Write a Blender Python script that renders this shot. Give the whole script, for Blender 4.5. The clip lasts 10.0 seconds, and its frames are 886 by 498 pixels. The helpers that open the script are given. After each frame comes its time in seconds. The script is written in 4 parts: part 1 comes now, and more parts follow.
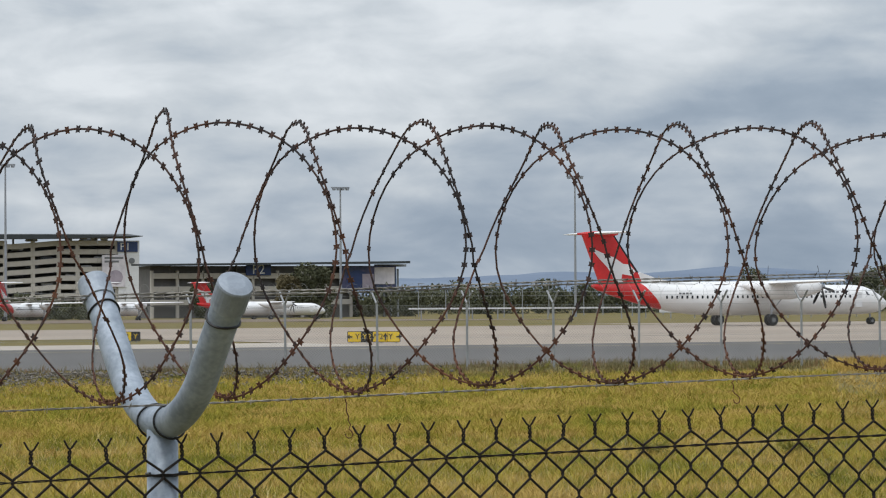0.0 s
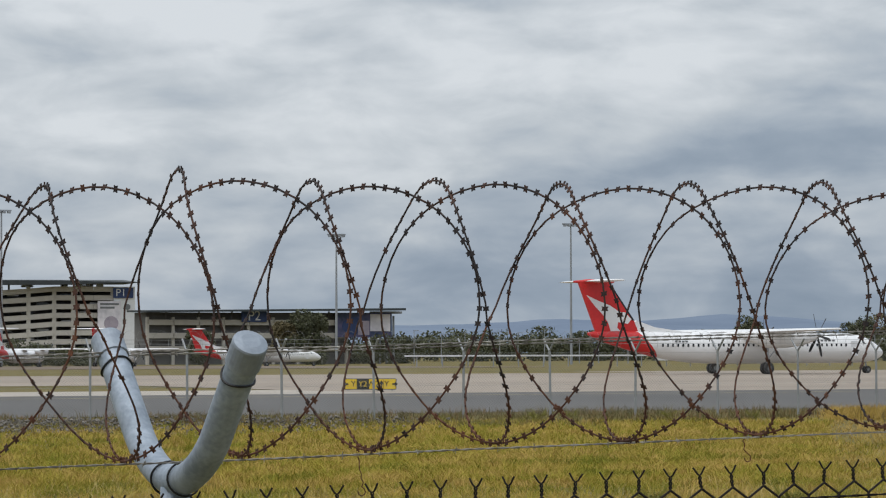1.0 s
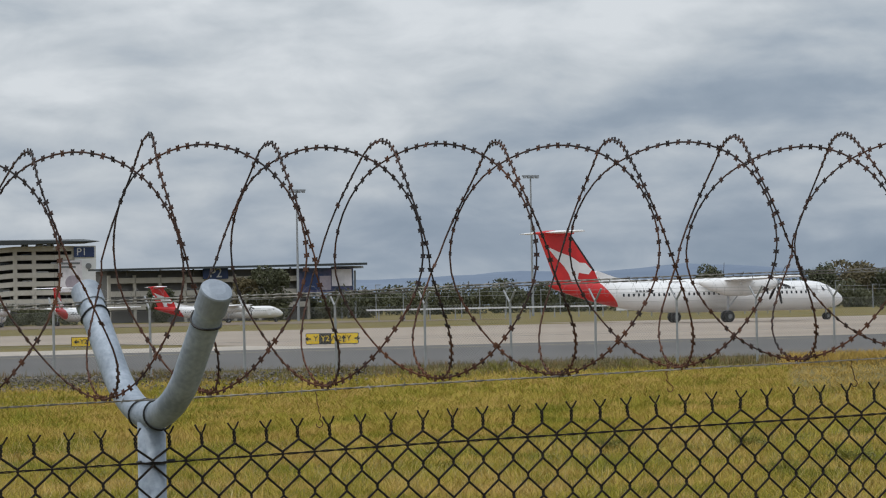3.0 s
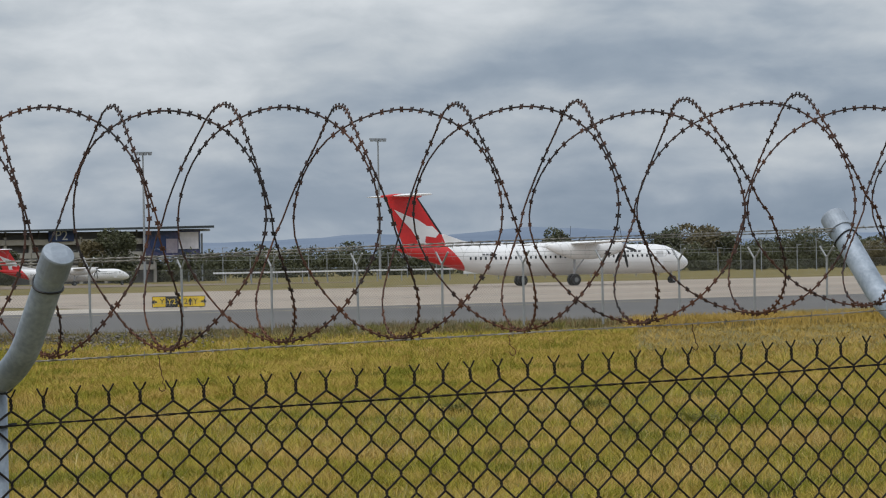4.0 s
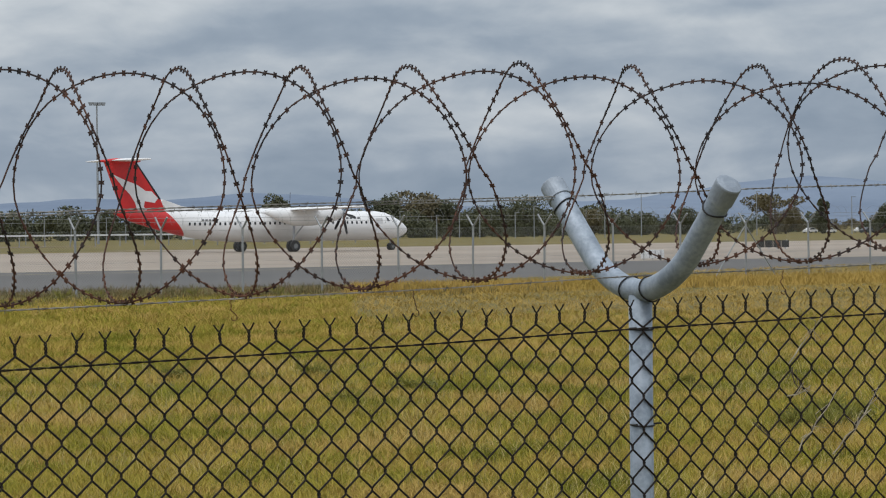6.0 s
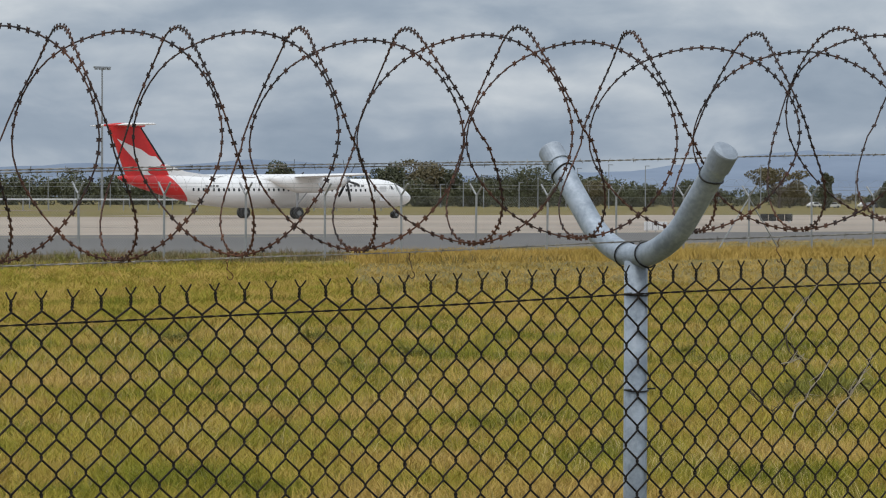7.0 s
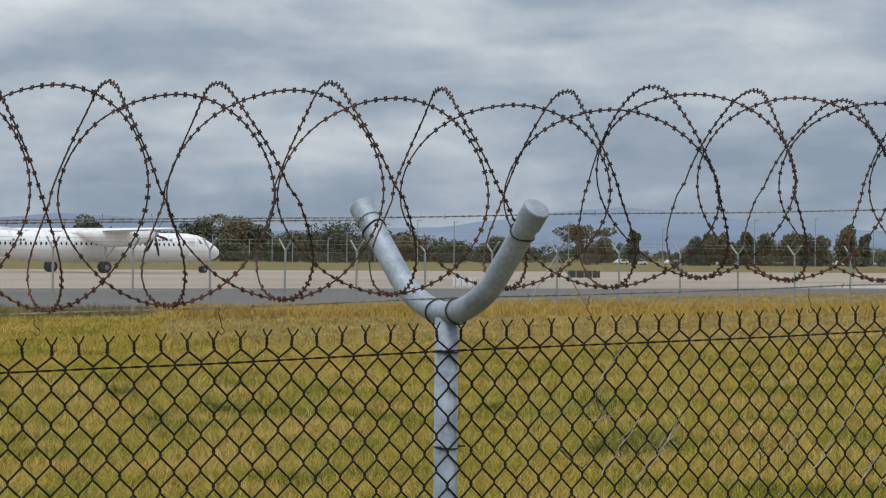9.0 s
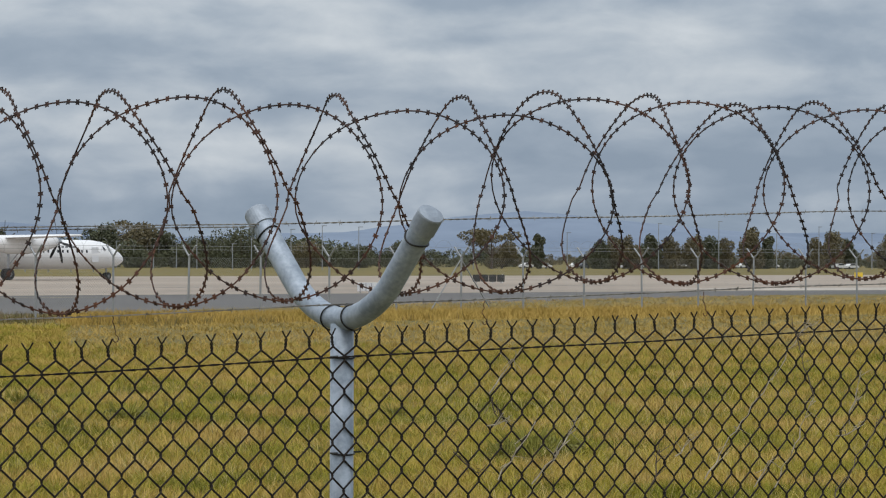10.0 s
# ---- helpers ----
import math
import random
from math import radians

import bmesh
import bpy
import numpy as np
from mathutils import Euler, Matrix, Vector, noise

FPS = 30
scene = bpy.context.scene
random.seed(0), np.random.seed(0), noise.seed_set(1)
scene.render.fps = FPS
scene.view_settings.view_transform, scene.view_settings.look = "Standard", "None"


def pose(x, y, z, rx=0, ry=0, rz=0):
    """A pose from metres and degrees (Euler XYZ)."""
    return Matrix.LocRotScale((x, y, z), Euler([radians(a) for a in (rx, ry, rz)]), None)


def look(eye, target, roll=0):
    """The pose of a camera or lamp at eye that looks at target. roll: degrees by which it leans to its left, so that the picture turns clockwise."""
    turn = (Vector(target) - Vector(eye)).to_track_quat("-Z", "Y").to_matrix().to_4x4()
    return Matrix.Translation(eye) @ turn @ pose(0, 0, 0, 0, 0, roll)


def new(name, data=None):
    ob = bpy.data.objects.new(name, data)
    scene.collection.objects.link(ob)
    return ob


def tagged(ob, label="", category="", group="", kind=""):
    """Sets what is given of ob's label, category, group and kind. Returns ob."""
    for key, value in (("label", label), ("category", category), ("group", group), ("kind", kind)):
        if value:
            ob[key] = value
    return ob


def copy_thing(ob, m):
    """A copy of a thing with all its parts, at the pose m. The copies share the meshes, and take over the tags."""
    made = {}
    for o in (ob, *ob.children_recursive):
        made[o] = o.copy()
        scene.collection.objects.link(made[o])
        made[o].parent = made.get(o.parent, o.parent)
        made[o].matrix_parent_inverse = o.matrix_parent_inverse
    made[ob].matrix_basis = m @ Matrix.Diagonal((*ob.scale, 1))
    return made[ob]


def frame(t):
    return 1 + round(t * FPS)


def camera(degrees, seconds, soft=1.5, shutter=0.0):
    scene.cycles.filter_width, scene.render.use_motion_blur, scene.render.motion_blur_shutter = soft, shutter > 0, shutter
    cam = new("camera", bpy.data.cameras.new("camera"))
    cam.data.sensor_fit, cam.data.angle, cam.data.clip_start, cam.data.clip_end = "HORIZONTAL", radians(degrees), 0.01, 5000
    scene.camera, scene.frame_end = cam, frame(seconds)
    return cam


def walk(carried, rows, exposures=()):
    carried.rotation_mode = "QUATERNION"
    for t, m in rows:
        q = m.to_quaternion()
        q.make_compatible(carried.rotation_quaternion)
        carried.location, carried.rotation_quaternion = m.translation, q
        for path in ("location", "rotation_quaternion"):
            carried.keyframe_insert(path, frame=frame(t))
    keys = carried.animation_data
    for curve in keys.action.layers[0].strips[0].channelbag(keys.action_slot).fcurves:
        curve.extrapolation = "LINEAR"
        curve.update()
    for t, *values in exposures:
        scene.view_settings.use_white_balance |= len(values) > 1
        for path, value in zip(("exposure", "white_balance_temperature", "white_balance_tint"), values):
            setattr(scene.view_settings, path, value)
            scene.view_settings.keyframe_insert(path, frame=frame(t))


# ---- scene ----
cam = camera(16.894, 10.0, soft=1.15)

# seconds, place of the lens, heading east of the fence's normal, tilt, lean
ROWS = [
    (0.0, -1.858, -5.414, 2.057, 24.666, 1.066, -0.32),
    (0.5, -1.913, -5.378, 2.071, 24.710, 1.393, 0.09),
    (1.0, -1.898, -5.419, 2.079, 24.752, 1.970, -0.14),
    (1.5, -1.903, -5.430, 2.073, 24.028, 1.240, -1.12),
    (2.0, -2.159, -6.001, 2.061, 24.281, 0.994, -0.97),
    (2.2, -2.159, -6.001, 2.061, 24.465, 1.014, -0.97),
    (3.3, -2.120, -5.985, 2.057, 26.024, 1.101, -1.14),
    (3.5, -2.120, -5.985, 2.057, 26.479, 1.081, -1.14),
    (4.0, -2.124, -6.001, 2.059, 28.415, 0.307, -1.04),
    (4.5, -2.112, -5.998, 2.062, 30.043, -0.028, -1.16),
    (5.0, -2.119, -6.018, 2.057, 32.510, -0.825, -0.57),
    (5.5, -2.134, -6.002, 2.058, 33.935, -0.714, -0.68),
    (5.7, -2.134, -6.002, 2.058, 33.870, -0.434, -0.68),
    (6.8, -2.127, -6.024, 2.052, 33.565, -0.529, -0.38),
    (7.0, -2.130, -6.030, 2.042, 33.725, -1.006, 0.20),
    (7.5, -2.107, -6.022, 2.055, 34.278, -0.393, -0.42),
    (8.0, -2.118, -6.038, 2.051, 34.478, 0.023, 0.16),
    (8.5, -2.121, -6.040, 2.047, 35.056, 0.319, -0.38),
    (9.0, -2.115, -6.001, 2.044, 37.389, 0.082, 0.53),
    (9.5, -2.114, -6.042, 2.044, 38.617, -0.186, 0.38),
    (10.0, -2.100, -6.023, 2.047, 39.216, 0.181, 0.16),
]


def aim(x, y, z, heading, tilt, lean):
    a, e = radians(heading), radians(tilt)
    way = Vector((math.sin(a) * math.cos(e), math.cos(a) * math.cos(e), math.sin(e)))
    eye = Vector((x, y, z))
    return look(eye, eye + way * 10, lean)


walk(cam, [(r[0], aim(*r[1:])) for r in ROWS], [(0.0, 0.15), (0.5, 0.10), (1.0, 0.0), (1.5, 0.05), (2.0, -0.02), (5.5, -0.02), (7.0, 0.09), (10.0, 0.09)])

# ---- sky, sun ----
SUN_HEIGHT, SUN_TURN = 64, 235
world = bpy.data.worlds.new("overcast_sky")
scene.world = world
world.use_nodes = True
wn, wl = world.node_tree.nodes, world.node_tree.links
wn.clear()
w_out, w_bg = wn.new("ShaderNodeOutputWorld"), wn.new("ShaderNodeBackground")
w_sky = wn.new("ShaderNodeTexSky")
w_sky.sky_type, w_sky.sun_disc = "NISHITA", False
w_sky.sun_elevation, w_sky.sun_rotation = radians(SUN_HEIGHT), radians(SUN_TURN)
w_sky.dust_density = 3.0
w_dim = wn.new("ShaderNodeVectorMath")
w_dim.operation = "SCALE"
w_dim.inputs["Scale"].default_value = 0.10
wl.new(w_sky.outputs[0], w_dim.inputs[0])
w_co = wn.new("ShaderNodeTexCoord")


def cloud_layer(scale, stretch, detail, shift):
    mp = wn.new("ShaderNodeMapping")
    mp.inputs["Scale"].default_value = (scale, scale, scale * stretch)
    mp.inputs["Location"].default_value = shift
    ns = wn.new("ShaderNodeTexNoise")
    ns.inputs["Scale"].default_value = 1.0
    ns.inputs["Detail"].default_value = detail
    ns.inputs["Roughness"].default_value = 0.55
    ns.inputs["Distortion"].default_value = 0.25
    wl.new(w_co.outputs["Generated"], mp.inputs["Vector"])
    wl.new(mp.outputs[0], ns.inputs["Vector"])
    return ns.outputs["Fac"]


def w_math(op, a, b):
    n = wn.new("ShaderNodeMath")
    n.operation = op
    for s, v in zip(n.inputs, (a, b)):
        if isinstance(v, (int, float)):
            s.default_value = v
        else:
            wl.new(v, s)
    return n.outputs[0]


w_big = cloud_layer(9.0, 4.2, 3.0, (3.1, 0.4, 2.0))
w_small = cloud_layer(24.0, 2.4, 5.0, (1.0, 7.3, 0.6))
w_sep = wn.new("ShaderNodeSeparateXYZ")
wl.new(w_co.outputs["Generated"], w_sep.inputs[0])
w_lift = w_math("MULTIPLY", w_math("MINIMUM", w_math("MAXIMUM", w_sep.outputs["Z"], 0.0), 0.11), 1.75)
w_turn = w_math("MULTIPLY", w_math("SUBTRACT", 0.46, w_math("MINIMUM", w_math("MAXIMUM", w_sep.outputs["X"], 0.25), 0.62)), 0.48)
w_mix = w_math("ADD", w_math("ADD", w_math("ADD", w_math("MULTIPLY", w_big, 0.62), w_math("MULTIPLY", w_small, 0.40)), w_lift), w_turn)
w_ramp = wn.new("ShaderNodeValToRGB")
els = w_ramp.color_ramp.elements
els[0].position, els[0].color = 0.40, (0.250, 0.314, 0.398, 1)
els[1].position, els[1].color = 0.80, (0.70, 0.74, 0.78, 1)
for where, tone in ((0.50, (0.312, 0.376, 0.458, 1)), (0.58, (0.403, 0.462, 0.532, 1)), (0.68, (0.535, 0.583, 0.632, 1))):
    e = els.new(where)
    e.color = tone
wl.new(w_mix, w_ramp.inputs[0])
w_join = wn.new("ShaderNodeMix")
w_join.data_type = "RGBA"
w_join.inputs["Factor"].default_value = 0.93
wl.new(w_dim.outputs[0], w_join.inputs["A"])
wl.new(w_ramp.outputs[0], w_join.inputs["B"])
wl.new(w_join.outputs["Result"], w_bg.inputs["Color"])
# an overcast sky is brightest overhead
wl.new(w_math("ADD", 1.0, w_math("MULTIPLY", w_math("MAXIMUM", w_math("SUBTRACT", w_sep.outputs["Z"], 0.12), 0.0), 0.95)), w_bg.inputs["Strength"])
wl.new(w_bg.outputs[0], w_out.inputs[0])

sun = new("sun", bpy.data.lights.new("sun", "SUN"))
sun.data.energy, sun.data.angle, sun.data.color = 0.8, radians(14), (1.0, 0.96, 0.9)
sa, se = radians(SUN_TURN), radians(SUN_HEIGHT)
sun.matrix_world = look((math.sin(sa) * math.cos(se) * 50, math.cos(sa) * math.cos(se) * 50, math.sin(se) * 50), (0, 0, 0))


# ---- materials ----
def mat(name, base, rough=0.7, metal=0.0, other=None, scale=4.0, fine=40.0, bump=0.0, islands=0.0, objects=0.0, stretch=(1, 1, 1), edge=(0.35, 0.65), spec=0.5, foot=None):
    """A surface with two scales of variation between base and other, bump, and variation from piece to piece."""
    m = bpy.data.materials.new(name)
    m.use_nodes = True
    n, l = m.node_tree.nodes, m.node_tree.links
    b = n["Principled BSDF"]
    b.inputs["Roughness"].default_value, b.inputs["Metallic"].default_value = rough, metal
    b.inputs["Specular IOR Level"].default_value = spec
    other = other or tuple(c * 0.7 for c in base)
    co, mp = n.new("ShaderNodeTexCoord"), n.new("ShaderNodeMapping")
    mp.inputs["Scale"].default_value = stretch
    l.new(co.outputs["Object"], mp.inputs["Vector"])
    fac = None
    for sc, weight in ((scale, 0.65), (fine, 0.35)):
        ns = n.new("ShaderNodeTexNoise")
        ns.inputs["Scale"].default_value, ns.inputs["Detail"].default_value = sc, 5.0
        l.new(mp.outputs[0], ns.inputs["Vector"])
        mu = n.new("ShaderNodeMath")
        mu.operation = "MULTIPLY"
        mu.inputs[1].default_value = weight
        l.new(ns.outputs["Fac"], mu.inputs[0])
        if fac is None:
            fac = mu.outputs[0]
        else:
            ad = n.new("ShaderNodeMath")
            l.new(fac, ad.inputs[0])
            l.new(mu.outputs[0], ad.inputs[1])
            fac = ad.outputs[0]
    if islands or objects:
        src = n.new("ShaderNodeNewGeometry").outputs["Random Per Island"] if islands else n.new("ShaderNodeObjectInfo").outputs["Random"]
        mm = n.new("ShaderNodeMath")
        mm.operation = "MULTIPLY_ADD"
        mm.inputs[1].default_value, mm.inputs[2].default_value = islands or objects, -(islands or objects) / 2
        l.new(src, mm.inputs[0])
        ad = n.new("ShaderNodeMath")
        l.new(fac, ad.inputs[0])
        l.new(mm.outputs[0], ad.inputs[1])
        fac = ad.outputs[0]
    if foot:
        # wear that gathers low down, between two heights
        sp, mr = n.new("ShaderNodeSeparateXYZ"), n.new("ShaderNodeMapRange")
        l.new(n.new("ShaderNodeNewGeometry").outputs["Position"], sp.inputs[0])
        l.new(sp.outputs["Z"], mr.inputs["Value"])
        mr.inputs["From Min"].default_value, mr.inputs["From Max"].default_value = foot
        mr.inputs["To Min"].default_value, mr.inputs["To Max"].default_value = 0.14, 0.0
        ad = n.new("ShaderNodeMath")
        l.new(fac, ad.inputs[0])
        l.new(mr.outputs[0], ad.inputs[1])
        fac = ad.outputs[0]
    rp = n.new("ShaderNodeValToRGB")
    rp.color_ramp.elements[0].position, rp.color_ramp.elements[1].position = edge
    rp.color_ramp.elements[0].color, rp.color_ramp.elements[1].color = (*other, 1), (*base, 1)
    l.new(fac, rp.inputs[0])
    l.new(rp.outputs[0], b.inputs["Base Color"])
    if bump:
        bp = n.new("ShaderNodeBump")
        bp.inputs["Strength"].default_value, bp.inputs["Distance"].default_value = bump, 0.01
        l.new(fac, bp.inputs["Height"])
        l.new(bp.outputs[0], b.inputs["Normal"])
    return m


GALV = mat("galvanised_steel", (0.41, 0.465, 0.535), 0.62, 0.5, (0.24, 0.285, 0.335), 11, 90, 0.2, edge=(0.38, 0.62))
GALV_CAP = mat("galvanised_cap", (0.36, 0.405, 0.46), 0.62, 0.5, (0.24, 0.275, 0.32), 20, 90, 0.2)
WIRE = mat("dark_coated_wire", (0.030, 0.023, 0.019), 0.75, 0, (0.009, 0.008, 0.008), 20, 150, spec=0.2)
TIE = mat("black_tie_wire", (0.012, 0.012, 0.014), 0.5, 0.1, (0.006, 0.006, 0.007), 30, 150)
RUST = mat("rusty_barbed_tape", (0.135, 0.050, 0.022), 0.85, 0.05, (0.020, 0.016, 0.017), 4.5, 60, 0.3, edge=(0.44, 0.76), foot=(1.90, 2.15))
BARB = mat("rusty_barb", (0.135, 0.050, 0.022), 0.85, 0.05, (0.022, 0.018, 0.020), 4.5, 40, 0.0, islands=0.22, edge=(0.42, 0.80), foot=(1.90, 2.15))
BARB_ONE = mat("rusty_single_barb", (0.135, 0.050, 0.022), 0.85, 0.05, (0.022, 0.018, 0.020), 4.5, 40, 0.0, objects=0.3, edge=(0.40, 0.80), foot=(1.90, 2.15))
STRAW = mat("dry_straw_stem", (0.42, 0.37, 0.28), 0.8, 0, (0.25, 0.21, 0.155), 12, 60)
STRAND = mat("old_barbed_wire", (0.38, 0.36, 0.32), 0.6, 0.4, (0.11, 0.10, 0.09), 9, 60)
FARWIRE = mat("weathered_fence_wire", (0.40, 0.41, 0.41), 0.6, 0.3, (0.2, 0.2, 0.2), 2, 30)
FARPOST = mat("weathered_fence_post", (0.34, 0.355, 0.36), 0.6, 0.3, (0.24, 0.25, 0.26), 2, 20)
SOIL = mat("dry_grass_ground", (0.19, 0.15, 0.06), 0.95, 0, (0.10, 0.095, 0.035), 0.12, 2.5, 0.3, spec=0.1)
GOLD = mat("golden_dry_grass", (0.49, 0.33, 0.095), 0.85, 0, (0.31, 0.222, 0.05), 0.22, 1.4, 0.0, islands=0.05, edge=(0.33, 0.64), spec=0.12)
GRASS = mat("straw_and_green_grass", (0.47, 0.325, 0.10), 0.85, 0, (0.145, 0.155, 0.02), 0.55, 1.7, 0.0, islands=0.045, edge=(0.40, 0.59), spec=0.08)
for node in GRASS.node_tree.nodes:
    if node.bl_idname == "ShaderNodeValToRGB":
        # green, yellow-green, golden and pinkish straw in drifts
        for where, tone in ((0.445, (0.245, 0.235, 0.030, 1)), (0.50, (0.375, 0.305, 0.055, 1)), (0.56, (0.44, 0.30, 0.088, 1))):
            node.color_ramp.elements.new(where).color = tone
WEED = mat("dark_green_weeds", (0.27, 0.255, 0.055), 0.85, 0, (0.17, 0.17, 0.032), 1.2, 6, 0, islands=0.25, spec=0.2)
WEEDLEAF = mat("dark_green_weed_leaves", (0.225, 0.22, 0.07), 0.8, 0, (0.14, 0.142, 0.045), 2, 12, 0, islands=0.3, spec=0.2)
LOWWEED = mat("low_olive_weeds", (0.215, 0.175, 0.085), 0.85, 0, (0.11, 0.105, 0.045), 0.5, 4, 0, islands=0.15, spec=0.1)
PALE = mat("pale_straw_blades", (0.66, 0.53, 0.26), 0.8, 0, (0.46, 0.37, 0.14), 1.0, 6, 0, islands=0.3, spec=0.15)
BROWNWEED = mat("brown_dock_weeds", (0.24, 0.15, 0.075), 0.9, 0, (0.12, 0.11, 0.045), 1.2, 6, 0, islands=0.5, spec=0.1)
STONE = mat("grey_rubble", (0.20, 0.182, 0.16), 0.9, 0, (0.105, 0.095, 0.08), 1.5, 12, 0.3, islands=0.4)
ASPHALT = mat("taxiway_asphalt", (0.108, 0.102, 0.096), 0.9, 0, (0.072, 0.069, 0.065), 0.05, 0.9, 0.2)
CONCRETE = mat("pale_concrete", (0.37, 0.305, 0.24), 0.9, 0, (0.24, 0.198, 0.158), 0.03, 0.4, 0.2, stretch=(0.4, 1.5, 1))
EDGE = mat("concrete_edge_strip", (0.44, 0.39, 0.33), 0.9, 0, (0.33, 0.29, 0.245), 0.05, 0.8, 0.2)
TURF = mat("airfield_turf", (0.205, 0.155, 0.058), 0.95, 0, (0.115, 0.105, 0.034), 0.03, 0.5, 0.2, spec=0.1)
PAINT_LINE = mat("faded_yellow_line", (0.45, 0.36, 0.16), 0.8, 0, (0.3, 0.26, 0.16), 0.5, 4)
WHITE = mat("white_aircraft_paint", (0.80, 0.80, 0.80), 0.3, 0, (0.70, 0.705, 0.71), 0.25, 2.5, edge=(0.3, 0.55))
RED = mat("red_aircraft_paint", (0.62, 0.022, 0.022), 0.35, 0, (0.48, 0.016, 0.018), 0.4, 4)
GREYMET = mat("brushed_grey_metal", (0.38, 0.39, 0.41), 0.45, 0.4, (0.25, 0.26, 0.27), 1, 10)
DARK = mat("dark_rubber", (0.022, 0.022, 0.024), 0.8, 0, (0.012, 0.012, 0.013), 2, 20)
GLASS = mat("dark_window_glass", (0.03, 0.035, 0.042), 0.12, 0, (0.02, 0.023, 0.028), 1, 5)
LETTER = mat("grey_lettering", (0.18, 0.19, 0.2), 0.6, 0, (0.14, 0.15, 0.16), 1, 5)
YELLOW = mat("yellow_sign_face", (0.80, 0.56, 0.02), 0.5, 0, (0.66, 0.45, 0.015), 1.5, 12)
BLACK = mat("black_sign_face", (0.02, 0.02, 0.02), 0.5, 0, (0.012, 0.012, 0.012), 1.5, 12)
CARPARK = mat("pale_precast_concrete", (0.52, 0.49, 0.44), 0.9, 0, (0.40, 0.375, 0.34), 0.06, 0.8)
# darker copy of the precast concrete, with the decks' inner shade in its colour
CARPARK_SHADE = mat("concrete_with_painted_shade", (0.16, 0.155, 0.15), 0.9, 0, (0.10, 0.097, 0.095), 0.08, 0.8)
ROOFING = mat("dark_roof_sheet", (0.045, 0.055, 0.06), 0.7, 0.1, (0.03, 0.036, 0.04), 0.05, 0.6)
BLUE = mat("blue_sign_panel", (0.022, 0.05, 0.16), 0.5, 0, (0.015, 0.036, 0.12), 0.2, 2)
SIGNWHITE = mat("white_sign_paint", (0.74, 0.75, 0.76), 0.5, 0, (0.62, 0.63, 0.65), 0.2, 2)
POSTER = mat("pale_poster", (0.78, 0.74, 0.78), 0.6, 0, (0.48, 0.46, 0.50), 0.15, 1.0)
PRINT = mat("faded_print", (0.42, 0.36, 0.42), 0.6, 0, (0.28, 0.25, 0.30), 0.4, 2.0)
POSTER_D = mat("dark_poster", (0.10, 0.09, 0.19), 0.6, 0, (0.03, 0.05, 0.11), 0.25, 1.2, edge=(0.42, 0.58))
MAST = mat("grey_mast_steel", (0.30, 0.32, 0.345), 0.6, 0.2, (0.23, 0.245, 0.265), 0.3, 3)
LEAF = mat("dull_green_leaves", (0.108, 0.113, 0.064), 0.85, 0, (0.074, 0.08, 0.049), 0.12, 0.6, 0, islands=0.08, spec=0.2)
LEAF_O = mat("olive_leaves", (0.18, 0.15, 0.085), 0.85, 0, (0.115, 0.10, 0.058), 0.12, 0.6, 0, islands=0.10, spec=0.2)
BARK = mat("grey_brown_bark", (0.14, 0.11, 0.085), 0.9, 0, (0.07, 0.055, 0.045), 0.8, 8, 0.3)
# distance haze is mixed into the hills' base colour
HILL = mat("haze_coloured_hills", (0.205, 0.25, 0.32), 1.0, 0, (0.155, 0.195, 0.26), 0.002, 0.02, spec=0.0)
CARWHITE = mat("white_car_paint", (0.7, 0.7, 0.7), 0.3, 0, (0.6, 0.6, 0.6), 1, 6)
CARDARK = mat("dark_car_paint", (0.10, 0.11, 0.13), 0.3, 0, (0.06, 0.07, 0.08), 1, 6)
DIRT = mat("brown_earth", (0.20, 0.145, 0.10), 0.95, 0, (0.13, 0.095, 0.065), 0.06, 0.8, 0.2)


# ---- mesh helpers ----
def part(name, bm, material, parent=None, label="", smooth=False, kind=""):
    """Links a bmesh as one mesh object under a thing or part."""
    me = bpy.data.meshes.new(name)
    bm.to_mesh(me)
    bm.free()
    for mm in (material if isinstance(material, (list, tuple)) else (material,)):
        me.materials.append(mm)
    if smooth:
        for f in me.polygons:
            f.use_smooth = True
    ob = new(name, me)
    ob.parent = parent
    return tagged(ob, label, kind=kind)


def from_arrays(name, verts, faces, material, parent=None, smooth=False):
    me = bpy.data.meshes.new(name)
    me.from_pydata(verts.tolist() if isinstance(verts, np.ndarray) else verts, [], faces.tolist() if isinstance(faces, np.ndarray) else faces)
    me.materials.append(material)
    if smooth:
        me.polygons.foreach_set("use_smooth", [True] * len(me.polygons))
    ob = new(name, me)
    ob.parent = parent
    return ob


def thing(name, label, category, at=(0, 0, 0), turn=0, group="", kind=""):
    ob = new(name)
    ob.matrix_basis = pose(*at, 0, 0, turn)
    return tagged(ob, label, category, group, kind)


def add_box(bm, cx, cy, cz, sx, sy, sz, bevel=0.0, turn=0):
    m = pose(cx, cy, cz, 0, 0, turn) @ Matrix.Diagonal((sx, sy, sz, 1))
    r = bmesh.ops.create_cube(bm, size=1, matrix=m)
    if bevel:
        es = list({e for v in r["verts"] for e in v.link_edges})
        bmesh.ops.bevel(bm, geom=es, offset=bevel, segments=2, affect="EDGES")
    return bm


def box(cx, cy, cz, sx, sy, sz, bevel=0.0):
    return add_box(bmesh.new(), cx, cy, cz, sx, sy, sz, bevel)


